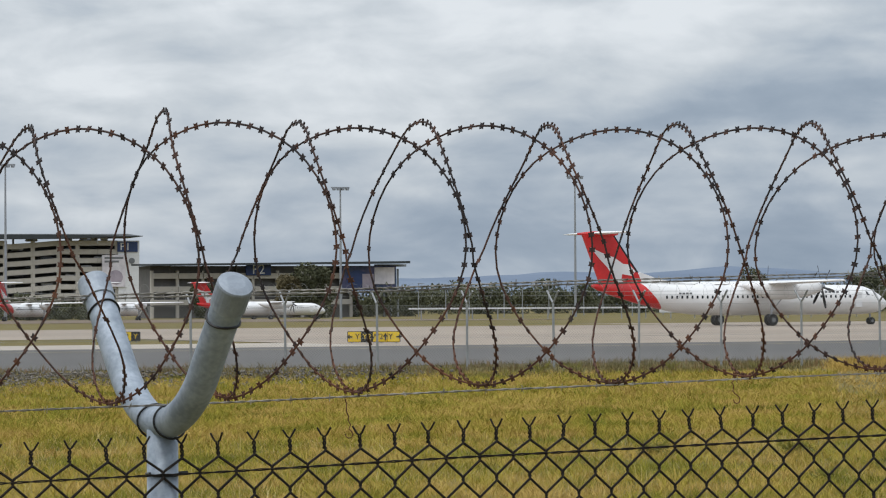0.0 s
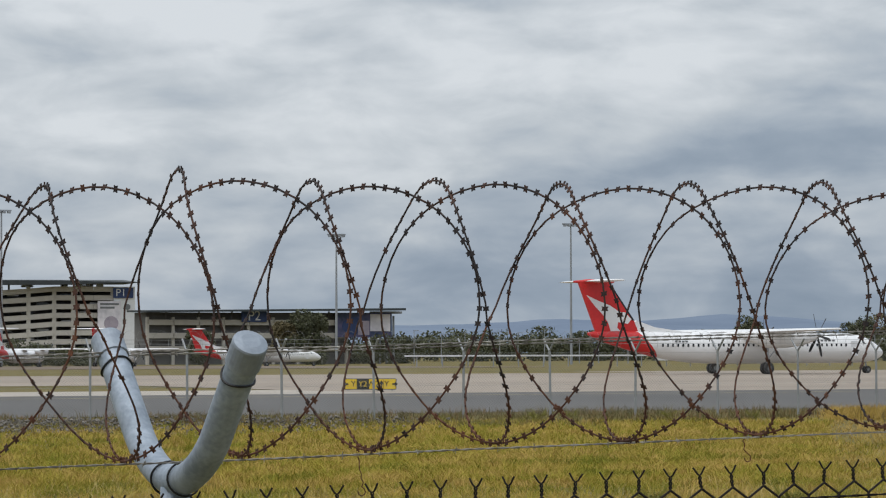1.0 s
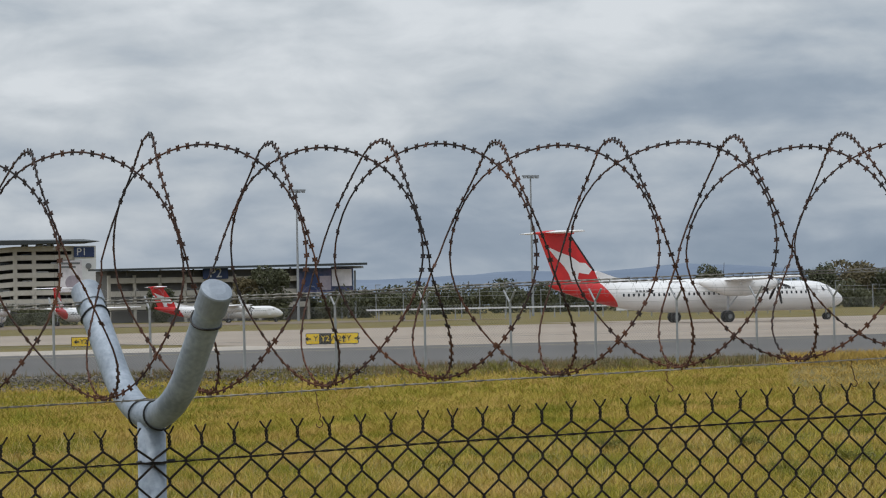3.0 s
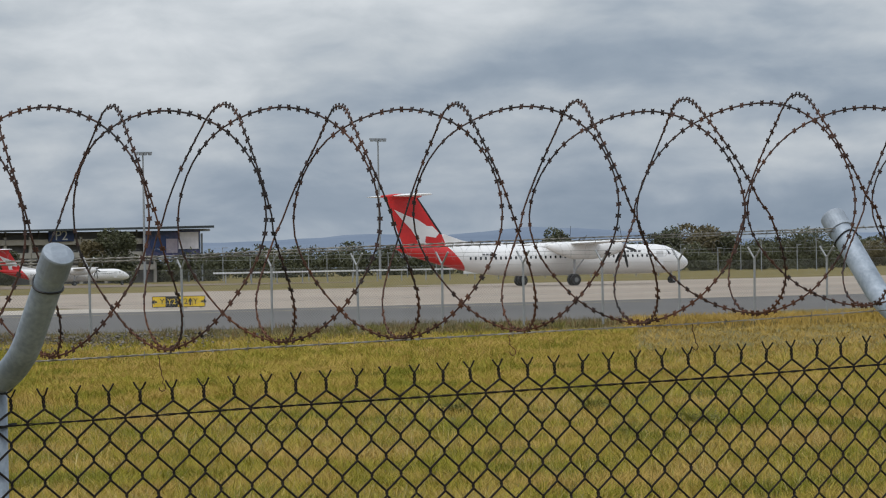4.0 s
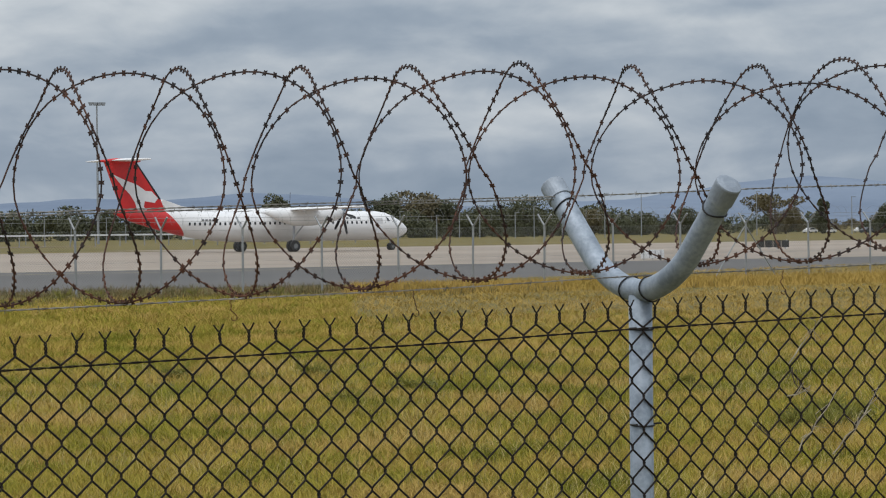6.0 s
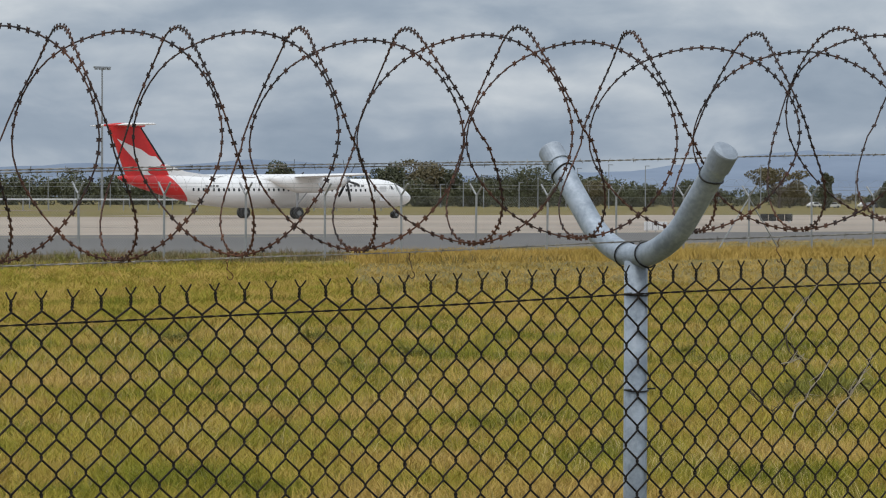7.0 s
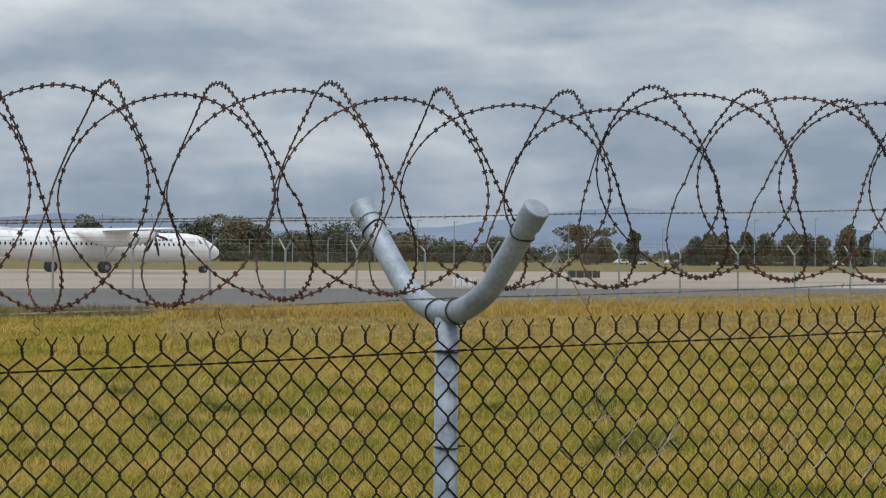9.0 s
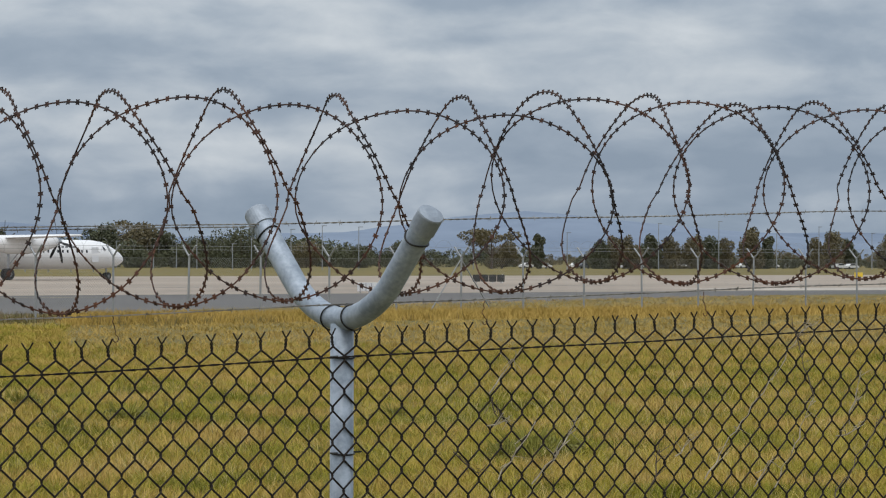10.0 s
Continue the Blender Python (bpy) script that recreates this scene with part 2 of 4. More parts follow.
def add_tube(bm, pts, radius, sides=6, closed=False, caps=True):
    """A tube along points; radius a number or one for each point."""
    pts = [Vector(p) for p in pts]
    n = len(pts)
    rad = radius if isinstance(radius, (list, tuple)) else [radius] * n
    rings, up = [], None
    for i, p in enumerate(pts):
        a = pts[(i - 1) % n] if (closed or i) else p
        b = pts[(i + 1) % n] if (closed or i < n - 1) else p
        d = (b - a).normalized()
        if up is None:
            up = d.orthogonal().normalized()
        up = (up - d * up.dot(d)).normalized()
        side = d.cross(up)
        rings.append([bm.verts.new(p + (up * math.cos(k) + side * math.sin(k)) * rad[i]) for k in (2 * math.pi * j / sides for j in range(sides))])
    for i in range(n if closed else n - 1):
        r0, r1 = rings[i], rings[(i + 1) % n]
        for j in range(sides):
            bm.faces.new((r0[j], r0[(j + 1) % sides], r1[(j + 1) % sides], r1[j]))
    if caps and not closed:
        bm.faces.new(rings[0][::-1])
        bm.faces.new(rings[-1])
    return bm


def tube(pts, radius, sides=6, closed=False):
    return add_tube(bmesh.new(), pts, radius, sides, closed)


def loft(rings):
    """Closed rings of equal count joined to a skin with closed ends."""
    bm = bmesh.new()
    vs = [[bm.verts.new(p) for p in r] for r in rings]
    k = len(vs[0])
    for a, b in zip(vs, vs[1:]):
        for j in range(k):
            bm.faces.new((a[j], a[(j + 1) % k], b[(j + 1) % k], b[j]))
    bm.faces.new(vs[0][::-1])
    bm.faces.new(vs[-1])
    bmesh.ops.recalc_face_normals(bm, faces=bm.faces)
    return bm


def plate(outline, thick, axis="y"):
    """A flat outline (x, z) given thickness along y, centred."""
    rings = [[(x, s * thick / 2, z) for x, z in outline] for s in (-1, 1)]
    return loft(rings)


def lettering(text, size, material, parent, at, turn, name="lettering"):
    cu = bpy.data.curves.new(name, "FONT")
    cu.body, cu.size, cu.extrude, cu.align_x, cu.align_y = text, size, 0.01, "CENTER", "CENTER"
    tmp = new("text_source", cu)
    me = bpy.data.meshes.new_from_object(tmp.evaluated_get(bpy.context.evaluated_depsgraph_get()))
    bpy.data.objects.remove(tmp)
    me.materials.clear()
    me.materials.append(material)
    ob = new(name, me)
    ob.parent = parent
    ob.matrix_basis = pose(*at, 90, 0, turn)
    return ob


EYE = Vector((-2.12, -6.02, 2.057))


def spot(heading, depth, rise=None):
    """The place at a heading from the viewing point and a depth square to the fence; its height from the angle of rise."""
    t = math.tan(radians(heading))
    far = depth * math.sqrt(1 + t * t)
    return Vector((EYE.x + depth * t, EYE.y + depth, EYE.z + far * math.tan(radians(rise)) if rise is not None else ground_z(EYE.y + depth)))


PROFILE_Y = (-60, 60, 250, 320, 500, 6000)
PROFILE_Z = (0.0, 0.0, 0.0, -0.1, -0.5, -0.5)


def ground_z(y):
    return float(np.interp(y, PROFILE_Y, PROFILE_Z))


# ---- the ground ----
def sheet(name, y0, y1, x0, x1, lift, material, label, category):
    ys = sorted({y0, y1, *[y for y in PROFILE_Y if y0 < y < y1], *[y0 + (y1 - y0) * i / 6 for i in range(7)]})
    xs = [x0 + (x1 - x0) * i / 12 for i in range(13)]
    verts = [(x, y, ground_z(y) + lift) for y in ys for x in xs]
    n = len(xs)
    faces = [(j * n + i, j * n + i + 1, (j + 1) * n + i + 1, (j + 1) * n + i) for j in range(len(ys) - 1) for i in range(n - 1)]
    ob = from_arrays(name, verts, faces, material)
    return tagged(ob, label, category, kind="structure")


sheet("ground", -60, 4900, -4000, 6000, 0.0, TURF, "olive dry airfield ground reaching to the horizon", "ground")
sheet("grass_verge", -30, 81, -60, 200, 0.012, SOIL, "straw-coloured soil under the tall dry grass", "ground")
sheet("taxiway_shoulder", 86, 130, -120, 420, 0.02, ASPHALT, "grey asphalt shoulder of the taxiway", "road")
sheet("taxiway_edge", 130, 145, -120, 58, 0.026, EDGE, "pale concrete edge strip beside the asphalt", "road")
sheet("taxiway", 130, 246, 58.01, 138, 0.024, CONCRETE, "pale beige concrete taxiway crossing", "road")
sheet("taxiway_west", 172, 228, -160, 58, 0.022, CONCRETE, "pale concrete taxiway running past the grass island", "road")
sheet("taxiway_edge", 130, 142, 138.01, 420, 0.026, EDGE, "pale concrete edge strip beside the asphalt", "road")
sheet("taxiway_east", 142.01, 268, 138.01, 420, 0.022, CONCRETE, "brownish concrete taxiway leading away to the turf", "road")
sheet("taxiway_line", 122, 122.5, 20, 80, 0.03, PAINT_LINE, "faded yellow guide line on asphalt", "road marking")

sheet("earth_bank", 380, 520, 90, 200, 0.05, DIRT, "brown bare earth in front of the car parks", "ground")


def east_verge():
    """Dry turf between the perimeter fence and the asphalt, widening along the fence."""
    edge = ((56, 85), (64, 90), (90, 100), (120, 113), (200, 117), (420, 118))
    verts = []
    for x, y in edge:
        verts += [(x, 78, ground_z(78) + 0.03), (x, y, ground_z(y) + 0.03)]
    faces = [(2 * i, 2 * i + 2, 2 * i + 3, 2 * i + 1) for i in range(len(edge) - 1)]
    return tagged(from_arrays("verge", verts, faces, SOIL), "straw-coloured turf beside the asphalt", "ground", kind="structure")


east_verge()

# hills on the horizon, their blue haze carried by the material's colour
def hills():
    xs = np.linspace(-2600, 5000, 260)
    depth = 2900.0
    az = np.degrees(np.arctan2(xs, depth))
    key_az = (-40, 0, 12, 20, 24, 26.6, 28.5, 30.1, 31.0, 32.5, 34, 37, 38.6, 39.5, 40.9, 41.8, 43, 44.3, 46, 48, 55, 62)
    key_el = (0.3, 0.4, 0.45, 0.5, 0.55, 0.66, 0.6, 0.73, 0.70, 0.52, 0.42, 0.5, 0.68, 0.80, 0.95, 0.88, 0.70, 0.6, 0.52, 0.5, 0.4, 0.3)
    el = np.interp(az, key_az, key_el)
    verts, faces = [], []
    for i, (x, e, a) in enumerate(zip(xs, el, az)):
        d = math.hypot(x, depth)
        h = d * math.tan(radians(e)) + 5 * noise.noise((x * 0.004, 3.0, 0.0)) + 2.5 * noise.noise((x * 0.02, 1.0, 0.0))
        for k, (back, f) in enumerate(((-500, 0.0), (-330, 0.45), (-150, 0.8), (0, 1.0), (350, 0.0))):
            verts.append((x, depth + back, 0.5 + h * f + (0.06 * h * noise.noise((x * 0.006, back * 0.01, 5.0)) if 0 < f < 1 else 0)))
    for i in range(len(xs) - 1):
        for k in range(4):
            a = i * 5 + k
            faces.append((a, a + 5, a + 6, a + 1))
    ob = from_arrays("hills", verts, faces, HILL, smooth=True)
    return tagged(ob, "hazy blue-grey hills along the horizon", "hills", kind="structure")


hills()

# ---- the near fence ----
PITCH = 2.46 / 33.05
SLOPE = 0.0245
DIA_H = 0.0845
MESH_TOP = 1.799
TOP_ROW = 0.036
R_WIRE = 0.0027


def rise(x):
    return SLOPE * (x - 1.2)


fence = thing("chain_link_fence", "dark chain-link fence on galvanised posts with forked tops", "fence")


def fence_wire_mesh():
    pts, half = [], PITCH / 4
    n = int(1.74 / (DIA_H / 2))
    for i in range(n + 1):
        s = 1 if i % 2 == 0 else -1
        z = 0.0 if i == 0 else -TOP_ROW - (i - 1) * DIA_H / 2
        x = half * s
        # a short bend round the neighbour at each crossing
        pts.append((x - s * 0.0016, 0.0026 * s, z + 0.0065))
        pts.append((x + s * 0.0014, 0.0, z))
        pts.append((x - s * 0.0016, -0.0026 * s, z - 0.0065))
    bm = tube(pts[1:-1], R_WIRE, 5)
    me = bpy.data.meshes.new("wire")
    bm.to_mesh(me)
    bm.free()
    me.materials.append(WIRE)
    return me


def twist_mesh():
    bm = bmesh.new()
    for s in (0, math.pi):
        pts = []
        for i in range(9):
            q = s + i * 0.95
            pts.append((0.0024 * math.cos(q), 0.0024 * math.sin(q), 0.0029 * i))
        sx = 1 if s == 0 else -1
        pts.append((sx * 0.0050, pts[-1][1], 0.027))
        pts.append((sx * 0.0135, pts[-1][1] * 0.5, 0.041))
        add_tube(bm, pts, 0.0021, 5)
    me = bpy.data.meshes.new("twisted_end")
    bm.to_mesh(me)
    bm.free()
    me.materials.append(WIRE)
    return me


wm, tm = fence_wire_mesh(), twist_mesh()
rng = random.Random(7)
for k in range(-18, 131):
    # neighbours mirror one another and link at every crossing
    x = (k + 0.5) * PITCH / 2
    o = new("wire", wm)
    o.parent = fence
    o.matrix_basis = pose(x, 0, MESH_TOP + rise(x), rng.uniform(-0.25, 0.25), rng.uniform(-0.15, 0.15), 0 if k % 2 else 180)
for k in range(-9, 66):
    x = k * PITCH
    o = new("twisted_end", tm)
    o.parent = fence
    o.matrix_basis = pose(x + rng.uniform(-0.002, 0.002), 0, MESH_TOP + rise(x) - 0.002, rng.uniform(-5, 5), rng.uniform(-5, 5), rng.uniform(-62, 8))


def twisted_line(x0, x1, y, z0, sag, radius, turns, name, material, parent, label="", barbs=0.0):
    """Two strands twisted round one another, with optional barbs of short pointed wire."""
    bm = bmesh.new()
    n = int((x1 - x0) * turns)
    for s in (0, math.pi):
        pts = []
        for i in range(n + 1):
            x = x0 + (x1 - x0) * i / n
            a = s + i * 1.3
            pts.append((x, y + radius * math.cos(a), z0 + rise(x) + sag * noise.noise((x * 1.4, y * 5, z0)) + radius * math.sin(a)))
        add_tube(bm, pts, radius * 0.9, 4)
    if barbs:
        x = x0 + 0.03
        while x < x1:
            z = z0 + rise(x) + sag * noise.noise((x * 1.4, y * 5, z0))
            for a in (rng.uniform(0, 3.1), rng.uniform(0, 3.1)):
                d = Vector((rng.uniform(-0.3, 0.3), math.cos(a), math.sin(a))).normalized() * 0.0085
                c = Vector((x + rng.uniform(-0.003, 0.003), y, z))
                add_tube(bm, [c - d, c, c + d], [0.0003, radius * 0.8, 0.0003], 4)
            x += barbs * rng.uniform(0.9, 1.1)
    return part(name, bm, material, parent, label)


# the line wire woven through the mesh
twisted_line(-0.75, 4.9, -0.004, MESH_TOP - TOP_ROW, 0.004, 0.0016, 60, "line_wire", WIRE, fence)


def ring(parent, c, d, radius, wire=0.0022, name="tie_wire"):
    c, d = Vector(c), Vector(d).normalized()
    u = d.orthogonal().normalized()
    w = d.cross(u)
    pts = [c + (u * math.cos(a) + w * math.sin(a)) * (radius + wire) + d * 0.004 * math.sin(a * 2) for a in (2 * math.pi * i / 24 for i in range(24))]
    return part(name, tube(pts, wire, 5, closed=True), TIE, parent, "black wire tie")


def post(x, yaw):
    o = new("post")
    o.parent = fence
    o.matrix_basis = pose(x, 0.035, rise(x), 0, 0, yaw)
    tagged(o, "galvanised steel post with two bent arms")
    r = 0.0302
    zj = 1.858
    part("shaft", tube([(0, 0, -0.5), (0, 0, 0.5), (0, 0, 1.2), (0, 0, zj - 0.01)], r, 28), GALV, o, smooth=True)
    for sgn, reach, steep in ((-1, 0.367, 47.3), (1, 0.385, 46)):
        # a swept bend out of the post, then a straight arm
        pts, bend = [(0, -sgn * 0.02, zj)], 0.33
        for i in range(11):
            q = radians(4 + i * 3.8)
            pts.append((0, sgn * bend * (math.sin(q) - math.sin(radians(4))), zj + bend * (math.cos(radians(4)) - math.cos(q))))
        y0, z0 = pts[-1][1], pts[-1][2]
        d = Vector((0, sgn * reach - y0, (reach - abs(y0)) * math.tan(radians(steep))))
        for i in range(1, 7):
            pts.append((0, y0 + d.y * i / 6, z0 + d.z * i / 6))
        arm = part("arm", tube(pts, r, 28), GALV, o, smooth=True)
        tip, dd = Vector(pts[-1]), d.normalized()
        bm = tube([tip - dd * 0.055, tip - dd * 0.054, tip - dd * 0.004, tip, tip + dd * 0.004], [r + 0.001, r + 0.0035, r + 0.0035, r + 0.002, r * 0.6], 28)
        part("cap", bm, GALV_CAP, arm, "pressed steel end cap", smooth=False)
        ring(arm, tip - dd * 0.085, dd, r)
        ring(arm, Vector(pts[3]), Vector(pts[4]) - Vector(pts[2]), r + 0.001)
    for z in (MESH_TOP - TOP_ROW, MESH_TOP - TOP_ROW - 0.245, MESH_TOP - TOP_ROW - 0.70):
        bm = bmesh.new()
        pts = [(math.cos(a) * (r + 0.002), math.sin(a) * (r + 0.002), z + 0.003 * math.sin(a)) for a in (math.pi * (-0.05 + 1.1 * i / 14) - math.pi for i in range(15))]
        pts = [(-0.038, -0.032, z + 0.003)] + pts + [(0.038, -0.033, z + 0.004)]
        part("tie_wire", tube(pts, 0.0024, 5), TIE, o)
    return o


for px, yaw in ((0.048, 2.0), (2.512, -0.8)):
    post(px, yaw)

# ---- barbed tape coil ----
TIP_X = (-1.35, -1.07, -0.80, -0.526, -0.237, 0.041, 0.316, 0.579, 0.862, 1.157, 1.478, 1.788, 2.106, 2.452, 2.875, 3.183, 3.547, 3.88, 4.201, 4.52, 4.84, 5.16, 5.48)
COIL_R, COIL_Z = 0.268, 2.161
# sideways swing at each eighth of a turn: a closed broad turn, then one that steps on to the next spacing
SWING = (0.0, -0.060, -0.135, -0.112, 0.0, 0.098, 0.119, 0.054, 0.0, -0.006, 0.056, 0.074, 0.0, -0.071, -0.056, 0.003)
SWING_MID = (0.0, -0.072, -0.145, -0.102, 0.012, 0.078, 0.108, 0.056, 0.0, 0.016, 0.091, 0.091, 0.0, -0.087, -0.073, -0.023)
SWING_EAST = (0.0, -0.065, -0.135, -0.095, 0.012, 0.080, 0.105, 0.056, 0.0, 0.026, 0.108, 0.108, 0.0, -0.132, -0.132, -0.035)
SWING_FAR = (0.0, -0.046, -0.092, -0.068, 0.012, 0.080, 0.110, 0.056, 0.0, 0.026, 0.108, 0.108, 0.0, -0.128, -0.136, -0.045)
# the low points stand a little off the middle between two tips
LOW_X, LOW_OFF = (-0.38, -0.098, 0.18, 0.9, 1.98, 2.30, 2.66, 3.35, 3.66, 4.04, 4.36), (-0.010, 0.028, -0.014, -0.010, 0.033, 0.027, 0.005, -0.020, -0.045, 0.005, 0.045)
# how far single turns stand above or below the rest, by the turn's number
TIP_LIFT = {5: 0.028, 6: 0.010, 7: 0.006, 12: 0.010, 15: 0.018, 16: 0.014, 17: -0.010}
BROAD_SAG = {6: -0.007, 9: 0.008, 10: 0.010, 11: 0.026, 12: 0.011, 13: 0.025, 14: 0.037, 15: 0.046, 16: 0.0, 18: 0.018, 19: 0.02, 20: 0.02}
# single broad turns that lean along the fence, and narrow turns opened or closed on either side
BROAD_LEAN = {12: -0.007, 13: -0.016}
NARROW_OPEN = {4: (0.78, 0.5), 5: (1.15, 1.0), 13: (1.0, 1.18), 15: (0.73, 0.55)}
# single turns pulled along the fence: by one and by two waves round the turn, upright and sideways
BROAD_PULL = {4: (-0.001, -0.01, 0.007, -0.002), 5: (-0.033, 0.008, 0.003, 0.002), 6: (-0.009, 0.012, 0.011, 0.002), 7: (-0.004, 0.017, 0.01, 0.003), 8: (0, 0.005, 0.001, -0.01), 9: (0.004, -0, 0.002, -0.004), 10: (0.003, 0.007, -0.002, 0.003), 11: (0.003, -0.007, 0.001, -0.004), 12: (0.007, -0.011, -0.007, -0.003), 13: (0.002, -0.01, -0.005, -0.006), 14: (0.004, -0.011, 0.004, 0.005), 15: (-0.006, -0.025, 0.013, -0.007), 16: (-0.025, -0.012, 0.001, 0.023), 17: (0.001, -0.01, 0.003, 0.013), 18: (-0.018, -0.023, -0.006, 0.007), 19: (-0.004, -0.021, -0.011, 0.007)}
NARROW_PULL = {4: (0.005, -0.012, -0.012, -0.01), 5: (0, 0.006, -0.008, 0.012), 6: (-0.001, -0.001, -0.008, 0.009), 7: (-0.001, -0.003, -0.013, 0.015), 8: (0, 0.007, -0.007, -0), 9: (-0, 0.017, -0.002, 0.009), 10: (0.002, 0.019, -0.004, 0.002), 11: (-0.003, -0.004, 0.009, -0.007), 12: (0.003, 0.004, 0.003, -0.005), 13: (0.002, -0.002, 0.006, 0), 14: (-0.001, -0.001, 0.004, 0.003), 15: (-0.01, 0.008, 0.003, 0.001), 16: (-0.004, 0, -0.018, 0.005), 17: (-0.002, -0.047, -0.014, -0.008), 18: (-0.003, -0.019, 0.014, -0.007), 19: (0.012, -0.025, 0.021, -0.002)}
# how far the bottoms of the turns hang above the even line
HANG_X, HANG = (0.0, 0.6, 0.9, 1.5, 2.15, 2.66, 3.03, 3.36, 3.7, 4.04, 4.4), (0.010, 0.014, 0.008, 0.006, 0.018, 0.026, 0.020, 0.040, 0.024, 0.013, 0.018)


def coil_point(u):
    """u counts pairs of turns along the fence; a pair starts at the bottom of the coil."""
    n = math.floor(u)
    f = (u - n) * 16
    i = int(f)
    t = f - i
    tip = TIP_X[min(n, len(TIP_X) - 1)]
    mid, east = float(np.interp(tip, (0.86, 2.1, 2.4), (0, 1, 0))), float(np.interp(tip, (2.1, 2.45), (0, 1)))
    west = 1 - mid - east
    p0, p1, p2, p3 = (SWING[k] * west + SWING_MID[k] * mid + SWING_EAST[k] * east for k in ((i + j) % 16 for j in (-1, 0, 1, 2)))
    r = 0.5 * (2 * p1 + (p2 - p0) * t + (2 * p0 - 5 * p1 + 4 * p2 - p3) * t * t + (3 * p1 - p0 - 3 * p2 + p3) * t ** 3)
    broad = u - n < 0.5
    far = float(np.interp(tip, (3.2, 3.5), (0, 1)))
    if far:
        p0, p1, p2, p3 = (SWING_EAST[k] * (1 - far) + SWING_FAR[k] * far for k in ((i + j) % 16 for j in (-1, 0, 1, 2)))
        r = 0.5 * (2 * p1 + (p2 - p0) * t + (2 * p0 - 5 * p1 + 4 * p2 - p3) * t * t + (3 * p1 - p0 - 3 * p2 + p3) * t ** 3)
    if broad:
        r += BROAD_LEAN.get(n, 0.0) * (1 - math.cos((u - n) * 4 * math.pi)) / 2
    else:
        r *= NARROW_OPEN.get(n, (1.0, 1.0))[0 if r < 0 else 1]
    x = float(np.interp(n - 0.5 + (0 if broad else (u - n - 0.5) * 2.0), range(len(TIP_X)), TIP_X)) + r
    x += float(np.interp(x - r, LOW_X, LOW_OFF)) * (1.0 if broad else abs(math.cos((u - n - 0.5) * 2 * math.pi)) ** 2 if (u - n < 0.625 or u - n > 0.875) else 0.0)
    th = (u - n) * 4 * math.pi
    one, side, two, cross = (BROAD_PULL if broad else NARROW_PULL).get(n, (0, 0, 0, 0))
    x += one * (1 - math.cos(th)) + side * math.sin(th) + two * (1 - math.cos(2 * th)) + cross * math.sin(2 * th)
    hang = float(np.interp(x, HANG_X, HANG)) * math.cos(th / 2) ** 4
    wob = 1 + 0.010 * noise.noise((u * 3.1, 2.0, 0.0))
    lift = (-BROAD_SAG.get(n, 0.004) if broad else TIP_LIFT.get(n, 0.0)) * (1 - math.cos(th)) / 2
    return Vector((x, COIL_R * wob * math.sin(th) + 0.006 * noise.noise((u * 1.7, 8.0, 0)), COIL_Z + rise(x) - COIL_R * wob * math.cos(th) + lift + hang + 0.004 * noise.noise((u * 0.8, 0, 4.0))))


coil = thing("barbed_tape_coil", "rusty concertina coil of barbed tape in the forked posts", "barbed wire")


BARB_A, BARB_B, BARB_T = 0.0046, 0.0072, 0.0011
BARB_OUT = ((-1.0, 1.0), (0.0, 0.74), (1.0, 1.0), (0.82, 0.0), (1.0, -1.0), (0.0, -0.74), (-1.0, -1.0), (-0.82, 0.0))


def barb_verts():
    """An H-shaped barb crimped across the tape: the tape along x, broad along y, thin along z."""
    return [Vector((p * BARB_A, q * BARB_B, s * BARB_T)) for s in (1, -1) for p, q in BARB_OUT]


def barb_faces(o=0):
    k = len(BARB_OUT)
    return [tuple(o + i for i in range(k)), tuple(o + 2 * k - 1 - i for i in range(k))] + [(o + i, o + k + i, o + k + (i + 1) % k, o + (i + 1) % k) for i in range(k)]


one_barb = bpy.data.meshes.new("barb")
one_barb.from_pydata([tuple(v) for v in barb_verts()], [], barb_faces())
one_barb.materials.append(BARB_ONE)


def coil_loop(u0, u1):
    n = 46
    pts = [coil_point(u0 + (u1 - u0) * i / n) for i in range(n + 1)]
    loop = part("loop", tube(pts, 0.0021, 6), RUST, coil)
    singly = 9 <= u0 < 11
    verts, faces, run = [], [], 0.0
    step, due = 0.0283, 0.01
    for a, b in zip(pts, pts[1:]):
        seg = (b - a).length
        while due <= run + seg:
            c = a.lerp(b, (due - run) / seg)
            d = (b - a).normalized()
            axis = Vector((1, 0, 0)) - d * d.x
            out = Vector((0, c.y, c.z - COIL_Z - rise(c.x))).normalized()
            w = (axis * 0.25 + out).normalized()
            w = (w - d * w.dot(d)).normalized()
            w = Matrix.Rotation(rng.uniform(-0.45, 0.45), 3, d) @ w
            m = Matrix((d, w, d.cross(w))).transposed()
            if singly:
                o = new("barb", one_barb)
                o.parent = loop
                o.matrix_basis = Matrix.Translation(c) @ m.to_4x4()
            else:
                faces += barb_faces(len(verts))
                verts += [tuple(c + m @ v) for v in barb_verts()]
            due += step * rng.uniform(0.94, 1.06)
        run += seg
    if verts:
        tagged(from_arrays("barbed_edge", verts, faces, BARB, loop), kind="stuff")


u = 1.0
while u < 21.4:
    coil_loop(u, u + 0.5)
    u += 0.5

# barbed strands strung along the fence
for name, y, z, label in (("barbed_strand", 0.37, 2.107, "grey twisted barbed wire along the far arms"), ("barbed_strand", 0.375, 2.100, "slack grey barbed wire beside the upper strand"), ("barbed_strand", -0.02, 1.897, "low grey barbed wire under the coil")):
    st = thing(name, label, "barbed wire")
